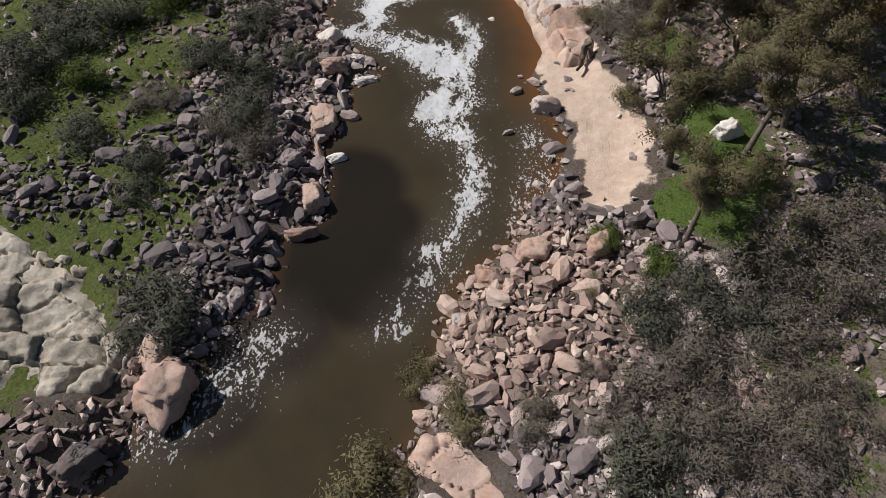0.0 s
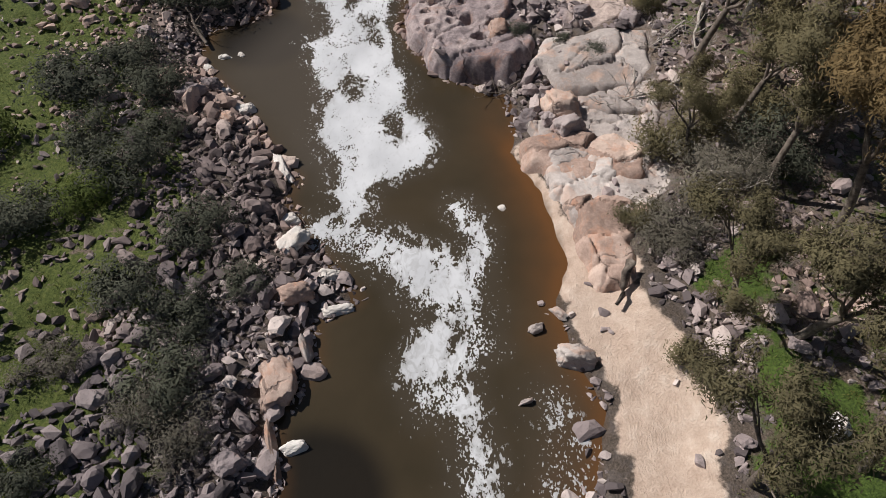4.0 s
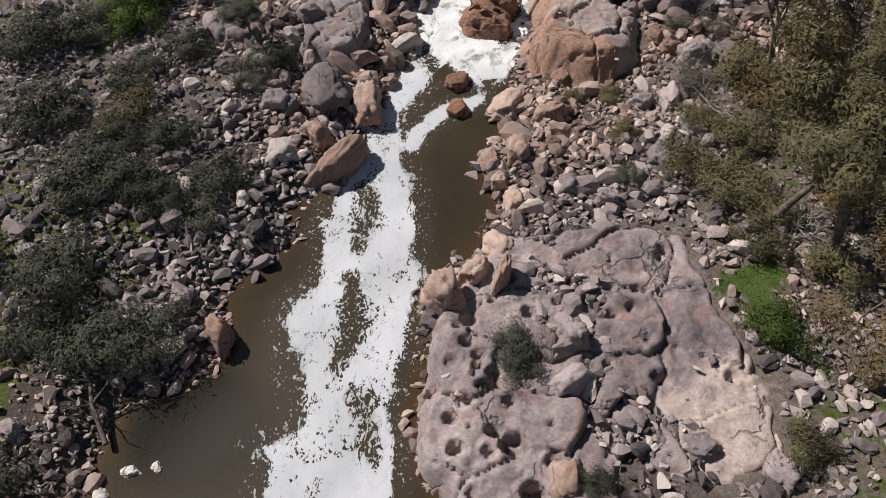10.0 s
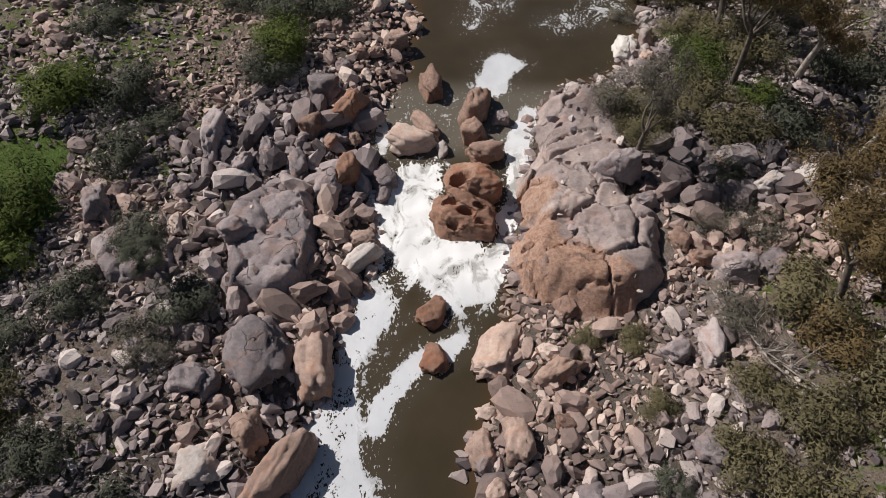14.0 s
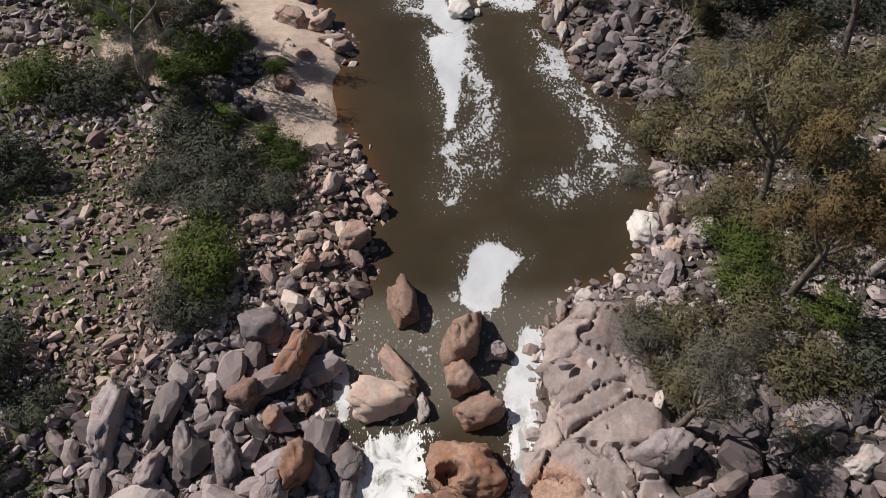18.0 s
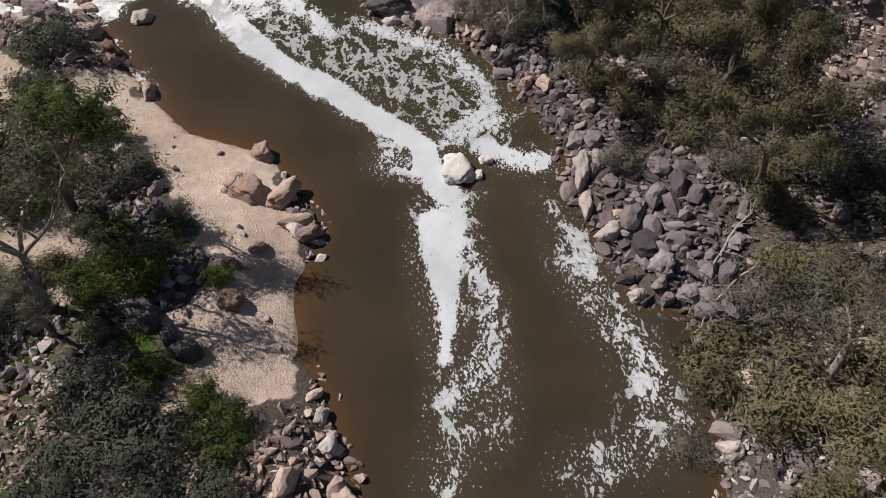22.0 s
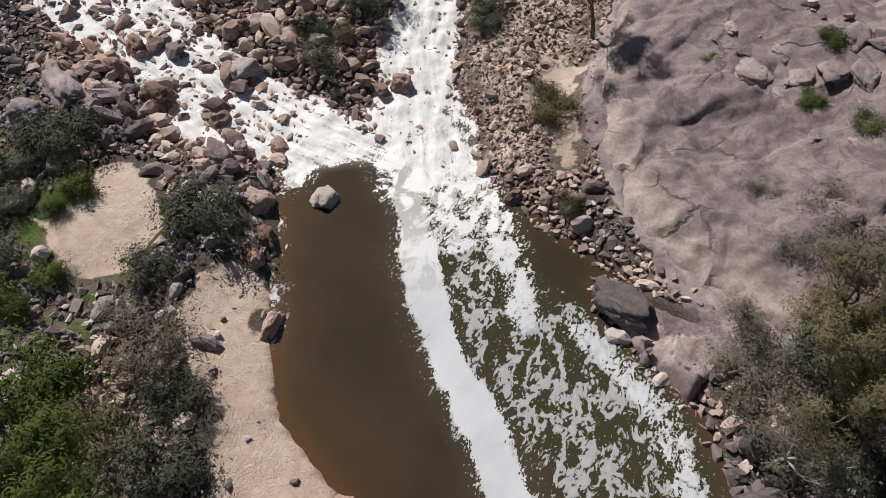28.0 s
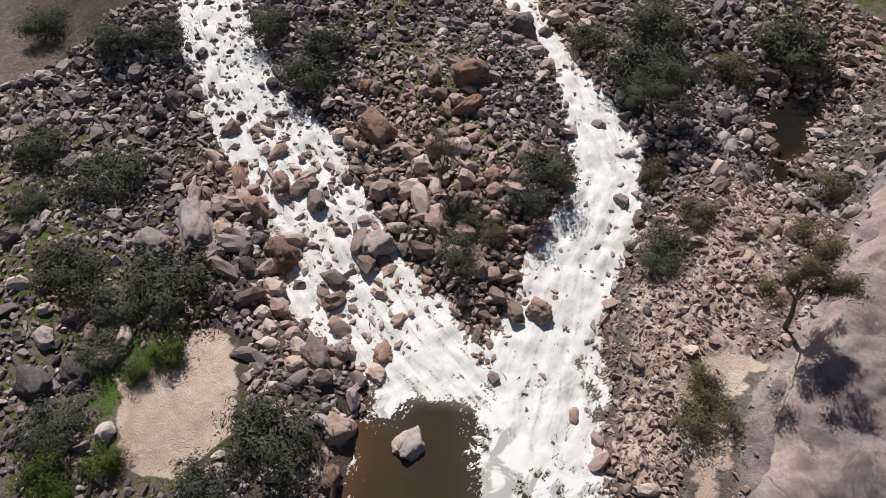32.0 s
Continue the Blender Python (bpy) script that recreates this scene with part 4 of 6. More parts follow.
SHRUBS_LEFT_DARK = [(-18.7, 128.9, 3.5, 'd'), (-15.9, 131.6, 2.5, 'd'), (-20.5, 131.8, 3.3, 'd'), (-13.9, 109.4, 4.8, 'g'), (-20.4, 101.4, 2.9, 'd'),
    (-11, 114.6, 4.1, 'd'), (-14.4, 113.9, 4.6, 'd')]
SHRUBS_RIGHT_GREY = [(22.7, 123.2, 3.9, 'r'), (14.9, 113, 3.8, 'o'), (15.5, 110, 4.6, 'g'), (18.3, 110, 5.1, 'o'), (11.9, 117.3, 3, 's'), (13.8,
    147.8, 5.6, 'd'), (11.7, 135.5, 3.7, 's'), (8.1, 150.3, 3, 'd')]
SHRUBS_HEAD_BUSHES = [(-50.7, 150.6, 5.7, 'd'), (-45.4, 144.8, 4.9, 'd'), (-40.8, 145.9, 3.8, 'd'), (-50.5, 166.6, 5.1, 'd'), (-52, 169.4, 3.9, 'd'),
    (-31.3, 173.4, 4.1, 'd'), (-21.6, 175, 3.5, 'd'), (-21.6, 178.3, 2.9, 'o'), (-25.8, 179.8, 2.6, 'o'), (-33.3, 186.5, 6.3, 'd'), (-35.5, 191.3,
    5.7, 'd'), (-27.2, 198.3, 6.6, 'd'), (-28.2, 192.3, 4.1, 'o'), (-69.8, 153.9, 4.6, 'd'), (-62.6, 156.8, 4.7, 'd'), (-60.4, 159.4, 4.1, 'd'),
    (-56.8, 167.7, 4.1, 'd'), (-56.5, 147.7, 4.3, 'd'), (-52.4, 145.2, 3.1, 'd'), (-35.9, 140, 3.9, 'd'), (-34.3, 138.2, 2.8, 'g'), (-36.1, 144.5,
    1.8, 'g'), (-29.8, 167.2, 2.3, 'o'), (-39.1, 187.2, 3.6, 'd')]
SHRUBS_HEAD_SCRUB = [(-21.3, 138.5, 3.4, 'd'), (-32.8, 138.4, 2.6, 'g'), (-13.8, 168.5, 2.6, 'o'), (-30.5, 170.6, 3.6, 'd'), (-15.9, 186.9, 3.5, 'o')]
ALL_SHRUBS = [SHRUBS_HEAD_SCRUB, SHRUBS_LEFT_SLOPE, SHRUBS_LEFT_MOUTH, SHRUBS_RIGHT_MOUTH, SHRUBS_LEFT_POOL, SHRUBS_RIGHT_POOL, SHRUBS_FALLS_BACK, SHRUBS_FALLS_BUSHES, SHRUBS_SILL_BUSHES, SHRUBS_RIGHT_THICKET, SHRUBS_RIGHT_BACK, SHRUBS_RIGHT_SCRUB, SHRUBS_BEACH_BUSHES, SHRUBS_SLOPE_BUSHES, SHRUBS_RAPIDS_BUSHES, SHRUBS_LEFT_DARK, SHRUBS_RIGHT_GREY, SHRUBS_HEAD_BUSHES]
TREES_MOUTH_TREES = [(13.6, 21.8, 5.4, 'o'), (14, 27.9, 7, 'o'), (18.7, 28.4, 6.4, 'o'), (23.3, 37, 9.8, 'r'), (18, 35.1, 7.7, 'o'), (15.2, 37, 6.2,
    'o'), (22.1, 41.3, 8.7, 'r'), (26.9, 43.6, 10.2, 'r'), (18.9, 44.8, 7.6, 'o'), (22, 31.1, 7, 'o'), (23.6, 48.5, 8.7, 'r')]
TREES_POOL_TREES = [(17.3, 56.1, 8.5, 'r'), (21.5, 54.9, 9.1, 'r'), (18.8, 50.4, 7.7, 'o'), (22.5, 61.6, 9.6, 'r'), (14.9, 43.4, 5.2, 's'), (15.1,
    47.6, 4.9, 'o'), (24.5, 55.9, 8.7, 'r')]
TREES_SHELF_TREES = [(16.1, 76.1, 7.4, 'o'), (19.3, 74.3, 10.2, 'o'), (19.2, 66.5, 8.5, 'r'), (24, 78.4, 9.5, 'o'), (21.7, 82.3, 9.8, 'o')]
TREES_FALLS_TREES = [(18.5, 88.9, 7.3, 'r'), (22.4, 93.6, 8.1, 'r'), (9.7, 99.8, 6, 's'), (-17.7, 90.2, 3.2, 'd'), (22.7, 99.1, 8.3, 's'), (26.6,
    105.2, 9.2, 'r')]
TREES_SILL_TREES = [(17.3, 106.7, 7, 'r'), (22.2, 108, 8, 'r'), (17.7, 112.7, 8.2, 'o'), (-21.3, 125.6, 9.2, 's'), (26.1, 123.5, 8.7, 'r')]
TREES_DARK_TREES = [(18.7, 119.8, 7.3, 's')]
TREES_BEACH_TREES = [(-12.8, 174.4, 5.3, 'o'), (18.8, 154.6, 8, 'o'), (-21.8, 132.4, 8.6, 'g'), (16.9, 138.3, 7.7, 'o'), (19.1, 132.2, 7.2, 'o'),
    (16.1, 145.6, 8, 'o')]
TREES_END_TREES = [(10.1, 158.5, 6.5, 's'), (16.5, 158.4, 8, 's'), (13, 155.5, 6.5, 'o'), (-20.2, 123.8, 4.5, 's'), (6, 156.7, 6.5, 's'), (6.6, 151.6, 6.2, 'o'), (8.5, 153.7, 6.6, 'o'), (8.9, 149.9, 6.5, 'o'), (5.4, 149, 4.8, 's'), (8.6, 156.8,
    6.2, 's'), (10.7, 143.4, 6.4, 'o'), (-35.9, 167.7, 3.3, 's'), (-30.2, 184.5, 6.1, 'd')]
ALL_TREES = [TREES_MOUTH_TREES, TREES_POOL_TREES, TREES_SHELF_TREES, TREES_FALLS_TREES, TREES_SILL_TREES, TREES_DARK_TREES, TREES_BEACH_TREES, TREES_END_TREES]

# ---- building helpers ----
def mesh_of(name, points, faces, material, shade=True):
    mesh = bpy.data.meshes.new(name)
    mesh.from_pydata([tuple(p) for p in points] if not isinstance(points, np.ndarray) else points.tolist(), [], faces if isinstance(faces, list) else faces.tolist())
    mesh.materials.append(material)
    if shade:
        mesh.shade_smooth()
    return mesh


def part(name, mesh, parent, label="", kind=""):
    ob = new(name, mesh)
    ob.parent = parent
    return tagged(ob, label=label, kind=kind)


def add_masks(mesh, **masks):
    for name, values in masks.items():
        mesh.attributes.new(name, "FLOAT", "POINT").data.foreach_set("value", np.ascontiguousarray(values, np.float32).ravel())


SHELF_TOPS = []


def support_height(x, y):
    """The ground, or the top of the bedrock shelf that covers it."""
    h = ground_height(x, y)
    for outline, top, lean, mx, my in SHELF_TOPS:
        inside = inside_distance(outline, x, y)
        h = np.where(inside < -0.5, np.maximum(h - 0.75, top + lean[0] * (x - mx) + lean[1] * (y - my) - 0.12), h)
    return h


def at_height(x, y):
    return float(support_height(np.array([float(x)]), np.array([float(y)]))[0])


def at_water(x, y):
    return float(water_level(np.array([float(x)]), np.array([float(y)]))[0])


# ---- regions of the ground ----
LUSH = [
    [(15, 33), (20.5, 33.5), (20.6, 24.5), (16, 21.3), (11.2, 22.3), (12.8, 25.8), (14.6, 27.5)],
    [(16.3, 32.2), (19.0, 32.2), (18.9, 28.3), (15.4, 22.4), (11.5, 22.4), (11.9, 25.4), (15.3, 28.3)],
    [(15.9, 36.3), (18.3, 35.2), (19, 27.5), (17, 26.5), (16.4, 31.4)], [(11.8, 25.4), (17.2, 25), (18.4, 20.5), (12, 22.4)],
    [(12.8, 72.5), (16.3, 75.4), (17.4, 72.1), (14.1, 69.5), (12.9, 70.8)], [(14.4, 40.1), (18, 41.3), (17.6, 36.2), (13.6, 38.1)],
    [(-32, 97.7), (-27, 100.2), (-23.5, 94.6), (-26.2, 88.5), (-28, 86.7)],
    [(-4, 171), (3, 168), (13, 166), (16, 176), (8, 178), (-2, 178)], [(-34, 140.5), (-38, 142), (-39, 147), (-37, 148)], [(-17, 120), (-14.5, 121.5), (-15.5, 124.5), (-18, 124)],
]


def axis(low, high, step, reach):
    """Even steps across the gorge, then ever longer ones out to the horizon."""
    inner = np.arange(low, high + step / 2, step)
    grow = np.cumsum(step * 1.22 ** np.arange(1, 42))
    grow = grow[grow < reach]
    return np.concatenate((low - grow[::-1], inner, high + grow))


def nearest_shelf(x, y):
    best = np.full(x.shape, 99.0)
    for outline in SHELVES:
        best = np.minimum(best, inside_distance(outline, x, y))
    return best


GRAVEL_STRIP = [(-22.4, 171.7), (-22.7, 185.7), (-16.7, 181.9), (-14.5, 178.1), (-11.3, 167.8), (-11.2, 162.3), (-14, 159.2)]


def build_ground():
    gx, gy = axis(-72, 44, 0.5, 2600), axis(-6, 214, 0.5, 2600)
    x, y = np.meshgrid(gx, gy)
    d = river_distance(x, y)
    far = smooth(30, 300, np.maximum(np.abs(x + 12) - 60, np.abs(y - 104) - 110))
    h = ground_height(x, y)
    h = h - 0.75 * smooth(-0.4, -1.2, nearest_shelf(x, y)) + far * 26 * (layers(x / 260, y / 260, 3, 50) - 0.2)
    faces_i = np.arange(len(gx) * len(gy)).reshape(len(gy), len(gx))
    faces = np.stack((faces_i[:-1, :-1], faces_i[:-1, 1:], faces_i[1:, 1:], faces_i[1:, :-1]), -1).reshape(-1, 4)
    mesh = mesh_of("ground", np.stack((x, y, h), -1).reshape(-1, 3), faces, GROUND)
    slope = smooth(1.2, -1.2, inside_distance(SLOPE_EDGE, x, y))
    green_zone = smooth(-10, -15, x) * smooth(100, 60, y) * 0.74 + smooth(12, 17, x) * smooth(150, 130, y) * 0.40 + smooth(-14, -19, x) * smooth(90, 100, y) * 0.48
    grass = green_zone * smooth(2.5, 6, d) + 0.25 * (layers(x / 9, y / 9, 3, 12) - 0.4) * smooth(2, 5, d)
    grass *= smooth(-78, -38, x + 18 * layers(x / 22, y / 22, 3, 14))
    # where stones lie thick: soil painted darker for their shaded gaps
    gap_shade = np.clip(smooth(10, 4, d) + 0.2 * smooth(34, 18, d), 0, 1) * (1 - slope) * smooth(-2, 3, inside_distance(GRAVEL_STRIP, x, y))
    add_masks(mesh, gap_shade=gap_shade, sand=np.maximum(any_region(SANDS, *loose(x, y), 0.8), 0.52 * smooth(1, -1.5, inside_distance(GRAVEL_STRIP, x, y))), lush=0.85 * any_region(LUSH, *loose(x, y), 2.2), grass=grass, slab=slope, wet=smooth(0.12, -0.25, d))
    tagged(new("ground", mesh), "uneven gorge ground of soil, sand, grass and bare rock", "ground", kind="structure")


FLOWS = [[(-10, -25), (-8, 5), (-5, 20), (0, 30), (-1, 38), (-5, 48), (-6.6, 60), (-7, 75), (-6.5, 88), (-3, 95), (0, 104), (2, 112), (1, 125), (1, 134), (-2, 141), (-9, 148), (-17, 156),
          (-20, 161), (-25, 170), (-28, 178), (-36, 183), (-60, 192), (-90, 202)], [(-20, 158), (-28, 158), (-38, 159.5), (-48, 161), (-58, 164), (-100, 183)]]


def flow_coords(x, y):
    """Metres along and across the current."""
    best, u, v = np.full(x.shape, 1e9), np.zeros(x.shape), np.zeros(x.shape)
    for line in FLOWS:
        run = 0.0
        for (ax, ay), (bx, by) in zip(line[:-1], line[1:]):
            ex, ey = bx - ax, by - ay
            length = math.hypot(ex, ey)
            s = np.clip(((x - ax) * ex + (y - ay) * ey) / length ** 2, 0, 1)
            d = np.hypot(x - ax - s * ex, y - ay - s * ey)
            near = d < best
            best = np.where(near, d, best)
            u = np.where(near, run + s * length, u)
            v = np.where(near, np.sign(ex * (y - ay) - ey * (x - ax)) * d, v)
            run += length
    return u, v


def stripe(x, y, points, width, strength):
    far = along(points, x, y)
    return np.maximum(strength * smooth(width * 1.6, width * 0.5, far), min(0.30, strength * 0.55) * smooth(width * 2.0 + 1.0, width, far))


FOAM_SHEETS = [
    (0.77, [(-9.5, 83.4), (-9.4, 79), (-10, 75.5), (-9.2, 71.2), (-10.5, 69), (-9.3, 65), (-8.8, 62.5), (-10.2, 61.6), (-9.1, 58), (-7.7, 55.2), (-8.5, 51.4), (-6.7, 48.7), (-6.8, 46.9),
            (-5.5, 43.9), (-4.5, 45.3), (-4.5, 46.7), (-1.5, 48.9), (-0.4, 50.8), (-1.2, 52.8), (-2.5, 54.9), (-2.4, 56.6), (-3.9, 59.4), (-3.5, 62), (-4.3, 64.1), (-4, 69.6),
            (-3.5, 71.9), (-4.1, 74.2), (-4.3, 77.6), (-5, 80.1), (-6.3, 83.1), (-6.4, 86.3), (-8.2, 85.6)]),
    (0.80, [(-6.4, 85.6), (-5.2, 88.9), (-3.5, 91.4), (-1.4, 89.3), (0.2, 90.3), (0.8, 93.6), (-1.7, 95.9), (-2.9, 100.6), (-6.6, 100), (-6.8, 94.1), (-7.4, 90.9), (-8.1, 84.9)]),
    (0.62, [(-2.6, 42.2), (-0.1, 41.9), (2.1, 41), (2.4, 37.4), (0.3, 36.8), (-2, 38.6)]),
    (0.86, [(-1.5, 132.9), (2, 134), (1.3, 131), (0.9, 128), (0.6, 125.3), (0.4, 122), (-0.3, 122.4), (-0.7, 126), (-1.3, 129)]),
    (0.47, [(6.6, 134.2), (8.9, 131), (9.4, 128.6), (10.2, 125.2), (11.4, 121.5), (11.2, 118.2), (9.2, 118.8), (8.6, 122.4), (7.4, 125.8), (6.6, 129.4)]),
    (0.60, [(-26, 162), (-20, 165), (-15.4, 161.6), (-12.2, 157.8), (-12.6, 154.6), (-15.2, 152.6), (-18.6, 155.4), (-20.5, 157), (-24, 159)]),
]
FOAM_TRAILS = [
    (1.25, 0.66, [(-6.6, 43.6), (-4.4, 42.5), (-2.8, 41.7), (-1, 40.2), (0.4, 38.5)]), (0.75, 0.62, [(1.3, 45.1), (2.3, 43), (2, 40.5), (1.5, 38.5), (2.1, 35.6), (0.8, 34.3)]),
    (0.9, 0.62, [(-0.2, 36), (-1, 33.8), (-0.6, 32.6), (0.6, 32.4)]), (0.9, 0.50, [(0.7, 33.4), (1.5, 31), (2.2, 28.9), (1.7, 27), (0.7, 24.7), (-0.7, 22.5)]),
    (0.55, 0.85, [(-1.2, 87.6), (-3.1, 86.4), (-5.1, 84.2), (-5.4, 82.6)]), (0.75, 1.1, [(3.3, 105.6), (2.6, 99), (1.6, 94), (0.2, 91.2)]), (0.4, 0.9, [(-6.6, 101.5), (-7.1, 104)]),
    (0.8, 0.54, [(0.9, 130.4), (2.4, 127), (2.6, 123.4), (1.2, 121), (0, 120.2)]), (1.0, 0.44, [(0.6, 118.4), (-0.4, 115.8)]), (0.9, 0.36, [(2.6, 121.5), (2.2, 118)]),
    (1.15, 1.3, [(0.8, 108.9), (1.5, 110.6), (2.0, 111.0)]), (1.3, 0.42, [(11, 118.6), (9, 117.1), (6.3, 116.2)]),
    (1.05, 1.1, [(-20, 159.5), (-16, 152.9), (-13, 149.2), (-10.5, 147), (-7.4, 144.7), (-5.2, 142.5), (-2.5, 140.2), (-1, 138.4), (-0.6, 136.4), (0.2, 134.4)]),
    (1.2, 0.66, [(1.2, 139.6), (3, 141.4), (4.2, 141)]), (0.9, 0.7, [(-12.4, 157.6), (-10.6, 154.6), (-8.2, 151.8)]), (0.9, 0.6, [(-5, 152.4), (0.5, 149.6), (3, 146), (4.4, 141.6)]),
    (1.0, 0.75, [(3, 138.2), (5, 137), (6.8, 136.8)]), (0.9, 0.8, [(-27, 158.5), (-26, 154.2)]), (0.9, 0.55, [(-3, 139.6), (-3.6, 137), (-1.2, 136.4)]),
    (0.3, 0.5, [(-24.4, 150.6), (-22.6, 147), (-20.2, 143.9)]), (1.5, 0.40, [(-14.5, 11.5), (-10.5, 14.8), (-9, 17)]), (1.2, 0.37, [(5.7, 32.3), (6.5, 30.2), (5.8, 27), (4.9, 24.4)]), (1.0, 0.31, [(-3, 17), (1.5, 24)]),
]
FOAM_GAPS = [[(-7.7, 78.4), (-7.4, 74)], [(-7.3, 71.4), (-6.7, 68.6), (-7.1, 66.4)], [(-5.6, 64.6), (-5, 62)], [(-3.4, 52.8), (-2.9, 51.6)], [(-6.5, 57.4), (-6.4, 55.6)], [(-5.2, 92.4), (-4.4, 90.4)]]


def foam_cover(x, y):
    f = np.zeros(x.shape)
    x, y = x + (layers(x / 2.2, y / 3.2, 3, 61) - 0.5) * 1.3, y + (layers(x / 2.6, y / 2.6, 3, 62) - 0.5) * 1.2
    for strength, outline in FOAM_SHEETS:
        d = inside_distance(outline, x, y)
        f = np.maximum(f, np.maximum(strength * smooth(0.55, -0.45, d), min(0.31, 0.5 * strength) * smooth(2.2, 0.2, d)))
    for width, strength, points in FOAM_TRAILS:
        f = np.maximum(f, stripe(x, y, points, width, strength))
    for points in FOAM_GAPS:
        f = f - 0.42 * smooth(1.2, 0.2, along(points, x, y))
    lace = [(-18.5, 160), (-14.9, 160.8), (-11.3, 157), (-6.9, 153.9), (-2.8, 152.8), (1.1, 150.7), (3.5, 147), (4.8, 141.3), (5, 137.4), (2.3, 138.4), (-0.5, 141), (-2.5, 143.4), (-6.5, 146), (-11.3, 150), (-15.8, 154.4)]
    web = smooth(1.0, -0.6, inside_distance(lace, x, y))
    return np.maximum(f, 0.25 * web), web


def build_water():
    step = 0.25
    x, y = np.meshgrid(np.arange(-100, 17, step), np.arange(-20, 206, step))
    near = (y < 160) & (x < -32)
    d = np.where(near, 9.0, 0.0)
    want = ~near
    d[want] = river_distance(x[want], y[want])
    level = water_level(x, y)
    streams = np.minimum(inside_distance(LEFT_STREAM, x, y), inside_distance(RIGHT_STREAM, x, y))
    d = np.minimum(d, streams)
    wild = smooth(0.8, -0.6, streams) * smooth(-13, -24, x + 0.4 * (160 - y) + 14 * (layers(x / 1.6, y / 1.6, 3, 63) - 0.5))
    right_run = smooth(0.3, -1.0, inside_distance(RIGHT_STREAM, x, y))
    falls = smooth(89, 93, y) * smooth(103, 100, y)
    sill = smooth(100, 103, y) * smooth(109.5, 107, y)
    boil = np.clip(wild + falls * 0.8 + sill * 0.25, 0, 1)
    z = level + boil * ((layers(x / 1.1, y / 1.1, 4, 21) - 0.5) * 0.4) + (layers(x / 3, y / 3, 2, 22) - 0.5) * 0.03
    foam, web = foam_cover(x, y)
    foam = np.maximum(foam, wild * np.where(right_run > 0.5, 0.86, 0.72))
    foam = np.maximum(foam, sill * 0.24)
    u, v = flow_coords(x, y)
    z = z + wild * (layers(u / 2.4, v / 0.45, 3, 71) - 0.5) * 0.4
    keep = (d < 1.0) & (y > -20)
    ok = keep[:-1, :-1] & keep[1:, :-1] & keep[:-1, 1:] & keep[1:, 1:]
    index = np.arange(x.size).reshape(x.shape)
    faces = np.stack((index[:-1, :-1], index[:-1, 1:], index[1:, 1:], index[1:, :-1]), -1)[ok]
    used, inverse = np.unique(faces, return_inverse=True)
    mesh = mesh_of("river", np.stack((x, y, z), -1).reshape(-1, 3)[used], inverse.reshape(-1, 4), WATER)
    sandy = any_region(SANDS, *loose(x, y), 6.0)
    shore = smooth(-4.5, -0.2, d) * np.clip(sandy * 1.4, 0, 1) * (0.4 + 0.6 * smooth(70, 55, y)) + 0.3 * smooth(-1.2, 0, d)
    # painted sky reflection over the left pool, plus bubbles along foam edges
    sheen_bubbles = smooth(2.5, -2.5, inside_distance([(-16.5, 57.5), (-13, 64), (-10.5, 70), (-9, 70), (-8, 58), (-7, 48), (-9, 47), (-12, 52)], x, y)) + 0.5 * smooth(2.5, 0.3, np.abs(foam - 0.4) * 6)
    add_masks(mesh, along=u.ravel()[used], across=v.ravel()[used], sheen_bubbles=np.clip(sheen_bubbles, 0, 1).ravel()[used], foam=foam.ravel()[used], web=web.ravel()[used], rush=np.clip(wild + 0.4 * sill, 0, 1).ravel()[used], white=np.clip(wild + smooth(11, 0, streams + 5 * (layers(x / 1.6, y / 1.6, 3, 63) - 0.5)) + falls + 0.3 * sill, 0, 1).ravel()[used], shallow=np.clip(shore, 0, 1).ravel()[used])
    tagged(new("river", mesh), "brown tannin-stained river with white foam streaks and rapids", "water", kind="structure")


build_water()


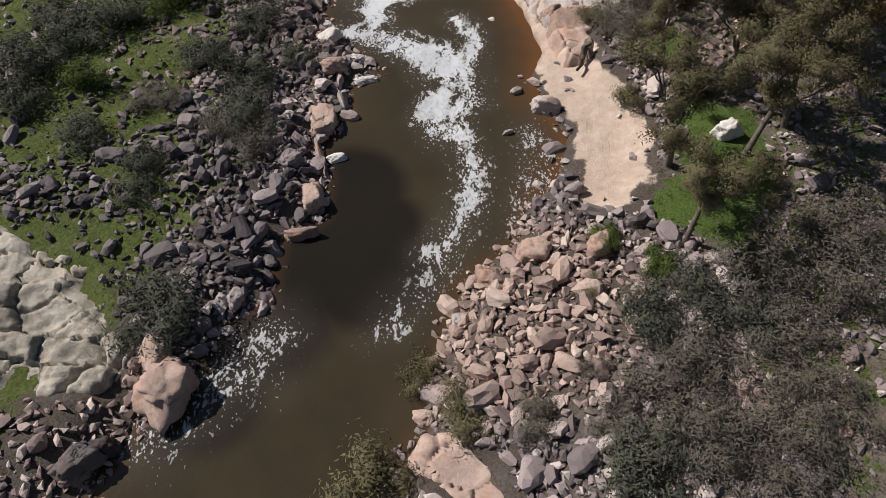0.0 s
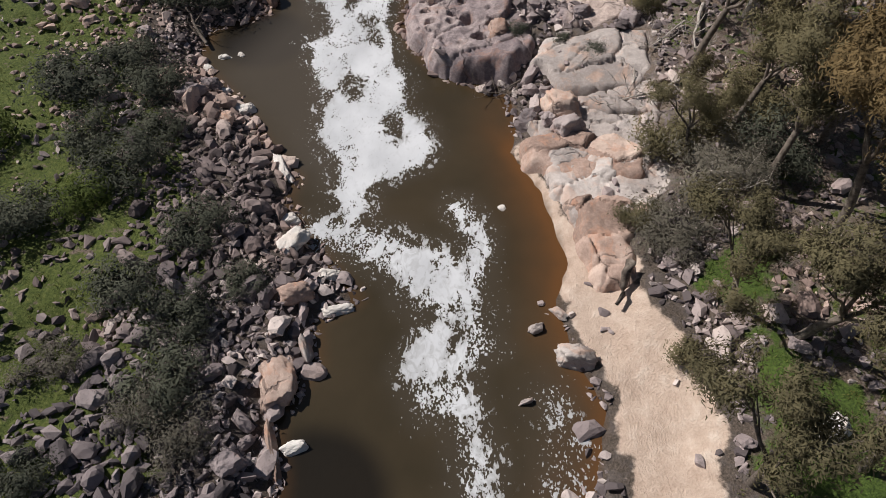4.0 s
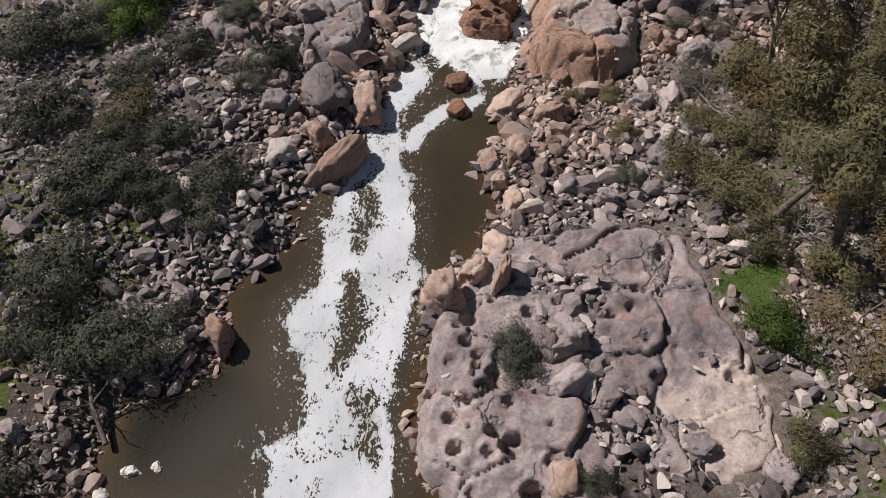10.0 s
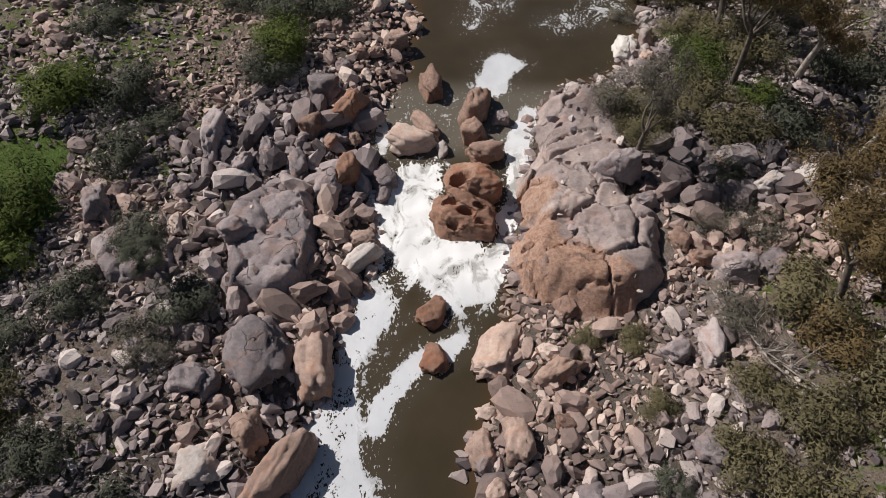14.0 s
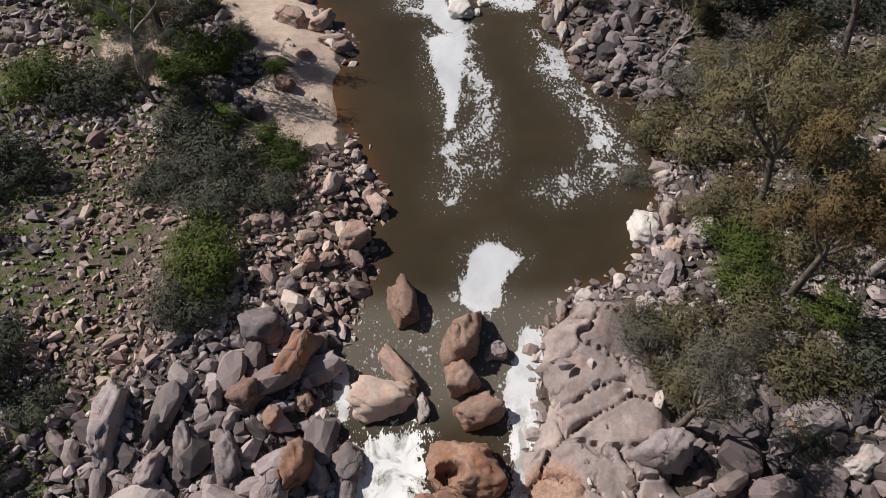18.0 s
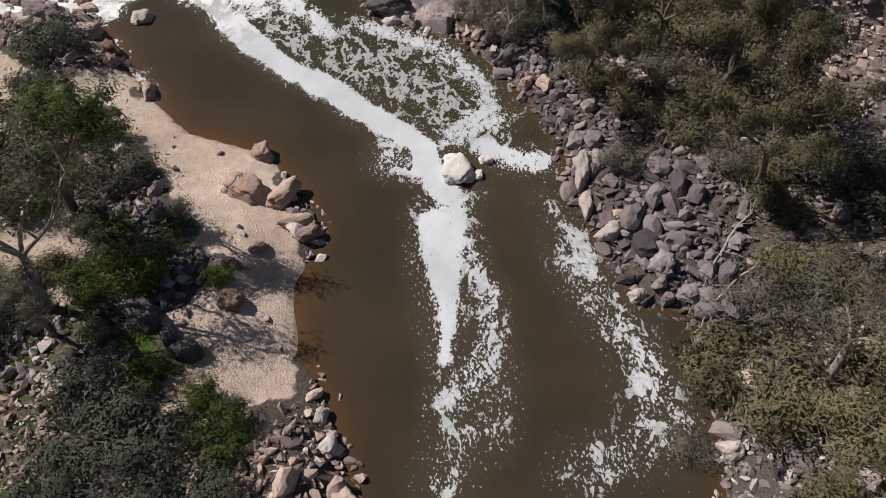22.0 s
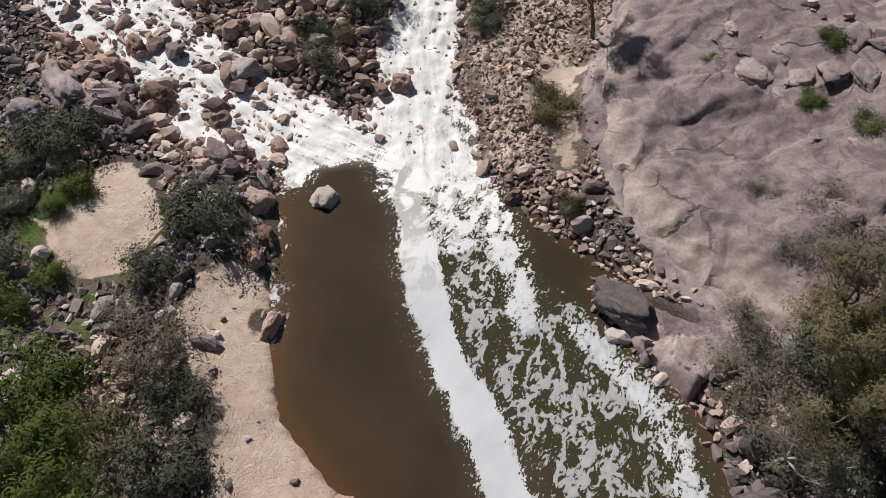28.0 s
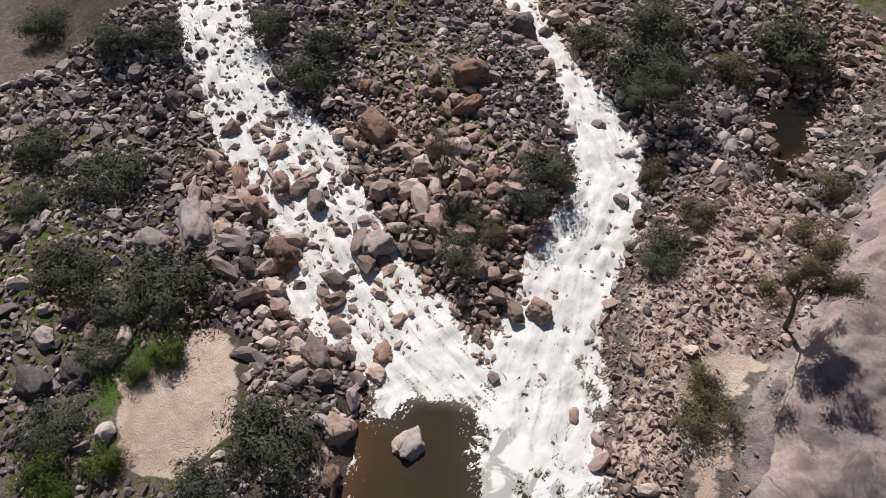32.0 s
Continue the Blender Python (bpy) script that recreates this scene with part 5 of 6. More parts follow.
# ---- bedrock shelves ----
def shelf(name, label, outline, top, lean, block, material, seed, edge=0.8, joint=0.30, step=0.14, pits=(), uneven=0.35, wide=0.13, grit=0.12, hill=None, pale=()):
    """Jointed bedrock: a rounded, cracked sheet that stands out of the bank."""
    p = np.array(outline, float)
    x, y = np.meshgrid(np.arange(p[:, 0].min() - 0.8, p[:, 0].max() + 0.8, step), np.arange(p[:, 1].min() - 0.8, p[:, 1].max() + 0.8, step))
    wx, wy = x + (layers(x / 1.7, y / 1.7, 3, seed) - 0.5) * 1.1, y + (layers(x / 1.7, y / 1.7, 3, seed + 40) - 0.5) * 1.1
    d = inside_distance(outline, wx, wy)
    crack, tone, cx, cy = cells(wx, wy, block, seed, 0.7)
    small, tone2, _, _ = cells(wx, wy, block * 0.37, seed + 3, 0.8)
    mx, my = p[:, 0].mean(), p[:, 1].mean()
    base = hill(x, y) if hill else top + lean[0] * (x - mx) + lean[1] * (y - my)
    z = base + (layers(x / 3.5, y / 3.5, 5, seed + 7) - 0.5) * uneven * 2 + (layers(x / 0.7, y / 0.7, 3, seed + 8) - 0.5) * grit + (layers(x / 1.6, y / 1.6, 4, seed + 9) - 0.5) * grit * 1.6
    z += ((tone - 0.5) * uneven + ((tone - 0.5) * (wx - cx) + (tone2 - 0.5) * 0.4 * (wy - cy)) * 0.22) * smooth(0.0, 0.55, crack)
    z -= joint * np.exp(-(crack / wide) ** 2) + joint * 0.3 * np.exp(-(small / 0.1) ** 2) * smooth(0.5, 0.62, tone) * smooth(0, 0.4, crack)
    z -= 2.4 * smooth(-edge, 0.55, d) ** 1.3
    for px, py, r, deep in pits:
        q = np.hypot(x - px, (y - py) * 1.2) / r
        z -= deep * smooth(1.15, 0.75, q)
    ok = d < 0.5
    ok = ok[:-1, :-1] & ok[1:, :-1] & ok[:-1, 1:] & ok[1:, 1:]
    index = np.arange(x.size).reshape(x.shape)
    faces = np.stack((index[:-1, :-1], index[:-1, 1:], index[1:, 1:], index[1:, :-1]), -1)[ok]
    used, inverse = np.unique(faces, return_inverse=True)
    faces, points = inverse.reshape(-1, 4), np.stack((x, y, z), -1).reshape(-1, 3)[used]
    owner = (cx * 71.3 + cy * 13.7).ravel()[used][faces[:, 0]].round(2)
    rim = (0.62 * smooth(-3.0, 0.0, d + 3.0 * (layers(x / 1.8, y / 1.8, 4, seed + 11) - 0.5))).ravel()
    if pale:
        spread = np.max([smooth(r * 1.3, r * 0.5, np.hypot(x - px, y - py) + 3.0 * (layers(x / 1.8, y / 1.8, 4, seed + 11) - 0.5)) for px, py, r in pale], axis=0)
        rim = (0.7 * spread).ravel()
    root = new(name)
    root.location = (mx, my, top)
    for key in np.unique(owner):
        own, back = np.unique(faces[owner == key], return_inverse=True)
        block_mesh = mesh_of("rock_block", points[own] - (mx, my, top), back.reshape(-1, 4), material)
        if hill or pale:
            add_masks(block_mesh, rim=rim[used][own])
        part("rock_block", block_mesh, root)
    return tagged(root, label, "rock shelf")


SHELVES = []


def rock_shelf(name, label, outline, *rest, **more):
    SHELVES.append(outline)
    if not more.get("hill"):
        SHELF_TOPS.append((outline, rest[0], rest[1], sum(p[0] for p in outline) / len(outline), sum(p[1] for p in outline) / len(outline)))
    return shelf(name, label, outline, *rest, **more)


rng = random.Random(11)
POTHOLES = [(2.9, 59.9, 0.6, 1.3), (1.9, 62, 0.65, 0.9), (-0.7, 61.6, 0.45, 0.8), (-2.1, 64.6, 0.4, 0.8), (-1.1, 63.1, 0.4, 0.6), (0.4, 64.8, 0.4, 0.6), (4.5, 71.8, 0.8, 0.4), (12.6, 66.4, 0.35, 0.5), (8.2, 70.1, 0.45, 0.4),
            (3.8, 61.4, 0.4, 0.7), (1, 62.6, 0.35, 0.6), (8.5, 71.2, 0.45, 0.35), (6.0, 70.3, 0.6, 0.35)]
POTHOLES += [(rng.uniform(-1.5, 10), rng.uniform(59, 74), rng.uniform(0.14, 0.42), rng.uniform(0.25, 0.6)) for _ in range(75)]
rock_shelf("potholed_shelf", "broad mauve-grey bedrock shelf with potholes beside the river",
           [(-2.6, 70), (-0.4, 72), (1.2, 74.6), (5, 75.4), (11.4, 75.8), (12.3, 71.7), (14.9, 66.4), (14.5, 62.3), (11, 60.2), (7.6, 61.6), (6.8, 58),
            (4.6, 56.4), (2, 56.9), (-0.7, 57.8), (-1.4, 60), (-2.8, 62), (-2.6, 65.5), (-2.5, 68.2)], -0.75, (0.03, 0.0), 4.6, ROCKS["m"], 3, pits=POTHOLES, pale=((11.5, 63.8, 2.6), (13.4, 62, 2.4), (12.4, 66, 1.8), (10.2, 61.4, 1.6)), uneven=0.42, joint=0.3, wide=0.12, grit=0.3)
rock_shelf("layered_slab", "pale cracked rock slabs behind the potholed shelf", [(7.4, 60.2), (15.6, 61.2), (15.2, 56.3), (13.6, 54.2), (8.6, 54), (6.2, 57.5)], -0.65, (0.03, 0), 3.2, ROCKS["w"], 8, uneven=0.28, joint=0.26, wide=0.08)
rock_shelf("mid_slab", "smooth pale grey slab with long cracks", [(8.6, 54.4), (13.4, 54.6), (15.3, 54), (14, 51.5), (11, 51.4), (9.2, 52.6)], -0.75, (0.04, 0), 3.2, ROCKS["w"], 12, uneven=0.28, wide=0.08)
rock_shelf("pale_pavement", "pale jointed rock pavement between river sand and scrub", [(5.6, 52), (8.7, 53.8), (14.9, 56.2), (15.6, 52.8), (14, 48.9), (15.2, 47.8), (14.4, 45.2), (12.4, 42.9), (11, 40.9), (10.9, 38.3), (8.6, 38.6), (7.9, 43.2), (6.8, 46.6)],
           -1.22, (0.06, 0.03), 2.3, ROCKS["w"], 53, uneven=0.3, joint=0.3, wide=0.09, grit=0.2)
rock_shelf("pink_slab", "smooth pink granite slab at the sandy shore", [(4.9, 51), (6.9, 51.6), (11.6, 51.2), (13.6, 49), (13, 46), (10.4, 46), (8, 45.6), (6.8, 46.8), (5.4, 48.6)], -1.15, (0.06, 0), 5.0, ROCKS["p"], 15, uneven=0.4, edge=1.2)
rock_shelf("shore_ledge", "pale cracked ledge above the pink sand", [(7.6, 45.4), (10.8, 46), (13.2, 44.2), (11.4, 41.5), (10.9, 38.5), (8.8, 38.6), (8, 42)], -1.05, (0.07, 0), 3.0, ROCKS["p"], 19, uneven=0.4)
rock_shelf("waterfall_dome", "large rounded orange-grey rock dome beside the waterfall",
           [(2.9, 99.5), (4.4, 105.5), (6.4, 107.6), (9.6, 107.4), (10.4, 101), (9.6, 97.2), (11, 95.3), (10.6, 91.1), (8.6, 88.9), (5.5, 88.7), (3.4, 90), (2.2, 92.6), (2.9, 95.6)],
           0.3, (0.0, -0.02), 3.3, ROCKS["b"], 23, edge=1.7, uneven=0.6, joint=0.75, wide=0.12, pits=[(2.9, 93.0, 0.42, 0.9), (4.5, 100.5, 0.3, 0.4)])
rock_shelf("left_falls_slab", "flat-topped grey slab above the waterfall's shore", [(-15.3, 95.4), (-13.4, 97.3), (-10.1, 96.6), (-9.2, 93.8), (-10, 89.8), (-11.2, 89.1), (-13.6, 89.4), (-14.5, 92)], -0.1, (0.03, 0.02), 2.6, ROCKS["g"], 27, uneven=0.35, wide=0.09, grit=0.2)
rock_shelf("weathered_slab", "weathered grey slab among shrubs", [(-22.5, 92.2), (-19.8, 94), (-17.2, 92.5), (-17, 89.8), (-20.1, 89.2)], 0.1, (0, 0), 2.0, ROCKS["g"], 31)
rock_shelf("gorge_mouth_slab", "pale lichen-covered rock slope with grass", [(-28, 25.5), (-23.3, 22.2), (-19, 20.6), (-17.3, 17.4), (-15.6, 15.6), (-16.2, 12.8), (-19.1, 12.4), (-23, 12), (-30, 15)], -0.55, (-0.08, 0), 2.3, ROCKS["l"], 35, uneven=0.75, joint=0.55, edge=0.6, wide=0.12, grit=0.3)
rock_shelf("shore_slab", "flat pink-grey slab sloping into the water", [(-2.4, 9.6), (-1.2, 11.4), (0.4, 11.6), (2.8, 10), (4, 7), (3, 5), (0.9, 6.6)], -1.3, (0.05, 0), 2.4, ROCKS["p"], 39)
rock_shelf("pool_head_slab", "red-brown cracked rock slab in the pool's edge", [(-5.3, 156.4), (-4, 157), (-2.2, 156), (1.8, 156.2), (2.6, 153.5), (1.7, 150.9), (-1.7, 152), (-4.4, 153.9)], -0.85, (0.05, 0.05), 3.4, ROCKS["m"], 43, uneven=0.5)


rock_shelf("slope_slab", "long bare mauve rock slope with worn ledges", [(-6, 160.8), (-2.2, 158), (4, 156), (12, 153), (24, 156), (26, 180), (8, 200), (-14, 204), (-14.5, 190), (-13, 182), (-12.2, 176), (-10.8, 169), (-8.8, 165)],
           3.0, (0.22, 0.30), 6.0, ROCKS["v"], 47, edge=1.0, uneven=0.6, joint=0.05, step=0.2, wide=0.2, grit=0.3, hill=lambda x, y: slab_hill(x, y) + 0.3)
build_ground()


# ---- stones ----
def ball(rounds):
    bm = bmesh.new()
    bmesh.ops.create_icosphere(bm, subdivisions=rounds, radius=1)
    points = np.array([v.co[:] for v in bm.verts])
    faces = np.array([[v.index for v in f.verts] for f in bm.faces])
    bm.free()
    return points, faces


BALLS = {k: ball(k) for k in (1, 2, 3, 4, 5)}


def stone_shape(seed, rounds, flats=7, sharp=15.0, rough=0.15):
    """A worn block: flat broken faces with slightly rounded edges, one unit across."""
    r = np.random.RandomState(seed)
    way, faces = BALLS[rounds]
    n = r.normal(size=(flats, 3))
    n[:, 2] = np.abs(n[:, 2]) * 0.8
    sides = np.array([[0, 0, 1], [0, 0, -1], [1, 0.15, 0.2], [-1, -0.1, 0.15], [0.1, 1, 0.2], [0, -1, 0.25]]) + r.normal(0, 0.13, (6, 3))
    n = np.vstack((n / np.linalg.norm(n, axis=1)[:, None], sides / np.linalg.norm(sides, axis=1)[:, None]))
    far = np.concatenate((r.uniform(0.74, 1.02, flats), r.uniform(0.70, 0.98, 6)))
    push = np.maximum(way @ n.T, 0) / far
    radius = (np.minimum(push, 4) ** sharp).sum(1) ** (-1 / sharp)
    radius *= 1 + rough * np.array([noise.noise(Vector(w) * 1.7 + Vector((seed, 0, 0))) + 0.8 * noise.noise(Vector(w) * 4.5 + Vector((0, seed, 0))) + 0.7 * noise.noise(Vector(w) * 11 + Vector((0, 0, seed))) for w in way])
    points = way * radius[:, None]
    points -= (points.max(0) + points.min(0)) / 2
    return points / np.ptp(points, axis=0), faces


def chip(seed, corners):
    """An angular broken stone, one unit across."""
    r = np.random.RandomState(seed)
    bm = bmesh.new()
    for p in r.normal(0, 1, (corners, 3)):
        p = p / np.linalg.norm(p) ** 0.8 / max(0.6, np.abs(p).max() / np.linalg.norm(p)) ** 0.6
        bm.verts.new(p)
    hull = bmesh.ops.convex_hull(bm, input=bm.verts)
    bmesh.ops.delete(bm, geom=list({g for g in hull["geom_interior"] + hull["geom_unused"] if isinstance(g, bmesh.types.BMVert)}), context="VERTS")
    bmesh.ops.dissolve_limit(bm, angle_limit=radians(14), verts=bm.verts, edges=bm.edges)
    bmesh.ops.triangulate(bm, faces=bm.faces)
    bm.verts.index_update()
    points = np.array([v.co[:] for v in bm.verts])
    faces = np.array([[v.index for v in f.verts] for f in bm.faces])
    bm.free()
    points -= (points.max(0) + points.min(0)) / 2
    return points / np.ptp(points, axis=0), faces


STONES = [chip(100 + k, 11 + k % 6) for k in range(24)]
PEBBLES = [chip(200 + k, 7) for k in range(10)]
CHUNKS = [chip(250 + k, 13) for k in range(16)]

BOULDER_WORDS = {"o": "ochre-red weathered granite boulder", "g": "worn grey-mauve granite boulder", "p": "rounded pale pink granite boulder", "r": "rust-red weathered granite boulder",
                 "d": "dark stained angular boulder", "m": "mauve-grey flat-topped rock block", "w": "sun-bleached pale boulder", "n": "chalk-white washed boulder"}


def build_boulders():
    shapes = {(k, c, fine): mesh_of("boulder", *stone_shape(300 + k, 4 if fine else 3, 6 + k % 4, 20 + 7 * (k % 3), 0.17), ROCKS[c], fine) for k in range(9) for c in "gprdwmno" for fine in (True, False)}
    pick = random.Random(5)

    def place(x, y, wide, deep, tall, sunk, turn, tone):
        bed = at_height(x, y)
        ob = new("boulder", shapes[pick.randrange(9), tone, wide > 1.5])
        ob.matrix_world = pose(x, y, max(bed, at_water(x, y) - 0.25 * sunk) + tall * (0.5 - 0.22), pick.uniform(-9, 9), pick.uniform(-9, 9), turn) @ Matrix.Diagonal((wide, deep, tall, 1))
        size = "large " if wide > 2.6 else "small " if wide < 1.2 else ""
        tagged(ob, size + BOULDER_WORDS[tone] + (" standing in the water" if bed < at_water(x, y) else " on the rocky bank"), "boulder", "boulders along the river")

    for zone in ALL_BOULDERS:
        for x, y, wide, tone in zone:
            form, tone = tone[1:], tone[0]
            place(x, y, wide, wide * pick.uniform(0.66, 0.95), wide * {"": pick.uniform(0.5, 0.72), "f": 0.3, "t": 0.95, "l": 0.4}[form], 1, pick.uniform(0, 360), tone)
    for zone in ALL_BLOCKS:
        for x, y, wide, deep, turn, tall, tone in zone:
            place(x, y, wide, deep, tall * 1.28, 0, turn + 180 * pick.randrange(2), tone[0])


build_boulders()


def merged(pieces):
    points, faces, start = [], [], 0
    for pts, fcs in pieces:
        points.append(pts)
        faces += [tuple(v + start for v in f) for f in fcs]
        start += len(pts)
    return np.vstack(points), faces


def hollow_boulder():
    """The ochre block that splits the waterfall: two lobes with deep weathered hollows."""
    way, faces = BALLS[5]
    pieces = []
    for seed, middle, size, pits in (
            (77, (0.1, 1.25, 0.35), (3.9, 3.5, 2.4), ((-0.22, -0.08, 0.19, 0.62), (0.24, 0.2, 0.08, 0.12))),
            (79, (-0.1, -1.35, -0.1), (4.3, 3.1, 2.0), ((-0.22, 0.18, 0.13, 0.4), (0.02, 0.02, 0.12, 0.36), (0.2, 0.2, 0.1, 0.3), (-0.12, -0.24, 0.10, 0.25), (0.26, -0.12, 0.08, 0.2)))):
        points, _ = stone_shape(seed, 5, 6, 17, 0.11)
        for cx, cy, r, deep in pits:
            q = np.hypot(points[:, 0] - cx, (points[:, 1] - cy) * 1.35) / r
            points[:, 2] -= np.where(points[:, 2] > 0, deep * smooth(1.1, 0.7, q), 0)
        pieces.append((points * size + middle, faces.tolist()))
    ob = new("hollow_boulder", mesh_of("hollow_boulder", *merged(pieces), ROCKS["o"]))
    ob.matrix_world = pose(-0.7, 97.1, at_water(-0.7, 97.1) + 0.7, 3, 6, -8)
    tagged(ob, "ochre-red hollowed boulder standing in the waterfall", "boulder", "boulders along the river")


hollow_boulder()


POCKETS = [[(-4.5, 177), (-3, 172), (1, 169), (6, 166), (12, 168), (10, 177), (2, 179)], [(4.0, 67.0), (6.6, 66.5), (9.1, 64.2), (11.3, 62.9), (10.5, 61.2), (6.9, 61.9), (5.0, 63.8)], [(2.5, 72.7), (6.2, 71.7), (6.7, 68.0), (3.2, 68.5)]]


def rubble_chance(x, y, d):
    sand = any_region(SANDS, *loose(x, y), 0.6, 0.9)
    lush = any_region(LUSH, *loose(x, y), 0.8)
    shelf_mask = any_region(SHELVES, x, y, 0.2) * (1 - 0.85 * any_region(POCKETS, x, y, 0.6))
    slope = smooth(0.5, -0.5, inside_distance(SLOPE_EDGE, x, y))
    upper = slope * smooth(166, 172, y + 0.5 * x)
    patchy = layers(x / 5, y / 5, 3, 77)
    chance = smooth(11, 4, d) + (0.42 + 0.5 * smooth(0.40, 0.58, patchy)) * smooth(36, 20, d)
    for pile in ([(10, 91), (23, 91), (24, 108), (11, 108)], [(-27, 86), (-10, 86), (-8, 104), (-8, 112), (-14, 113), (-27, 104)], [(1, 76), (12, 78), (13, 89), (2, 90)]):
        chance = np.maximum(chance, 0.95 * smooth(1, -1, inside_distance(pile, x, y)))
    chance *= 1 - 0.72 * smooth(-13, -17, x) * smooth(75, 60, y) * smooth(0.62, 0.45, patchy)
    chance *= 1 - 0.6 * smooth(14, 18, x) * smooth(150, 140, y) * (1 - smooth(89, 92, y) * smooth(110, 107, y))
    chance *= (1 - 0.995 * sand) * (1 - lush) * (1 - 0.99 * shelf_mask) * (1 - 0.97 * slope + 0.5 * upper * smooth(0.5, 0.6, patchy))
    left, right = inside_distance(LEFT_STREAM, x, y), inside_distance(RIGHT_STREAM, x, y)
    wet = np.where((left < 0) & (x < -27), 0.30, np.where((right < -0.9) & (x < -16), 0.05, 0.9 * smooth(-1.0, 0.0, d)))
    chance = np.where(d < 0, wet, chance)
    return np.where((d < 0) & (sand > 0.02), 0, chance)


def grain(x, y):
    """How coarse the rubble lies: blocks by the falls and the dark banks, scree on the slope above the sill."""
    coarse = 1 + 0.0 * x
    for cx, cy, r, gain in ((-13, 93, 8, 0.45), (-10, 103, 5, 0.45), (16, 99, 7, 0.5), (2.5, 82, 5, 0.3), (-12, 55, 6, 0.3), (11, 131, 5, 0.4), (-40, 158, 7, 0.4), (-34, 166, 6, 0.35),
                            (-21, 113, 8, -0.38), (-17, 107, 4, -0.3), (9, 84, 4, -0.2), (5, 16, 6, 0.15), (-19, 60, 6, -0.3), (-16, 168, 7, -0.3)):
        coarse = coarse + gain * smooth(r * 1.25, r * 0.6, np.hypot(x - cx, y - cy))
    return coarse


def scatter(count, low, high, power, seed, apart, area=(-66, 36, 0, 208)):
    r = np.random.RandomState(seed)
    x, y = r.uniform(area[0], area[1], count), r.uniform(area[2], area[3], count)
    size = np.clip(low * (1 - r.rand(count)) ** -power, low, high)
    d = river_distance(x, y)
    if apart:
        size = size * grain(x, y)
    chance = rubble_chance(x, y, d)
    if apart:
        chance = chance * (1 - 0.8 * smooth(0.6, -0.6, inside_distance(GRAVEL_STRIP, x, y)))
    else:
        chance = chance * (1 - 0.45 * smooth(0.6, -0.6, inside_distance(GRAVEL_STRIP, x, y)))
    take = r.rand(count) < chance
    x, y, size = x[take], y[take], size[take]
    order = np.argsort(-size)
    x, y, size = x[order], y[order], size[order]
    if apart:
        kept, grid = [], {}
        for i in range(len(x)):
            cx, cy = int(x[i] // 1.6), int(y[i] // 1.6)
            if all(math.hypot(x[i] - x[j], y[i] - y[j]) > 0.35 * (size[i] + size[j]) for a in (-1, 0, 1) for b in (-1, 0, 1) for j in grid.get((cx + a, cy + b), ())):
                grid.setdefault((cx, cy), []).append(i)
                kept.append(i)
        x, y, size = x[kept], y[kept], size[kept]
    bottom = np.maximum(support_height(x, y), water_level(x, y) - 0.12)
    return x, y, size, bottom


def heap(shapes, x, y, z, size, seed):
    """Many stones as one mesh."""
    r = np.random.RandomState(seed)
    pick = r.randint(0, len(shapes), len(x))
    points, faces, start = [], [], 0
    for k, (pts, fcs) in enumerate(shapes):
        m = np.where(pick == k)[0]
        if not len(m):
            continue
        a, b = r.uniform(0, 6.28, len(m)), r.normal(0, 0.3, len(m))
        s = size[m][:, None] * np.stack((r.uniform(0.95, 1.55, len(m)), r.uniform(0.65, 1.0, len(m)), r.uniform(0.45, 0.8, len(m))), 1)
        p = pts[None] * s[:, None]
        px, pz = p[..., 0] * np.cos(b)[:, None] - p[..., 2] * np.sin(b)[:, None], p[..., 0] * np.sin(b)[:, None] + p[..., 2] * np.cos(b)[:, None]
        qx, qy = px * np.cos(a)[:, None] - p[..., 1] * np.sin(a)[:, None], px * np.sin(a)[:, None] + p[..., 1] * np.cos(a)[:, None]
        points.append(np.stack((qx + x[m][:, None], qy + y[m][:, None], pz + (z[m] + 0.2 * size[m])[:, None]), -1).reshape(-1, 3))
        faces.append((fcs[None] + (np.arange(len(m)) * len(pts))[:, None, None] + start).reshape(-1, 3))
        start += len(m) * len(pts)
    return np.vstack(points), np.vstack(faces)


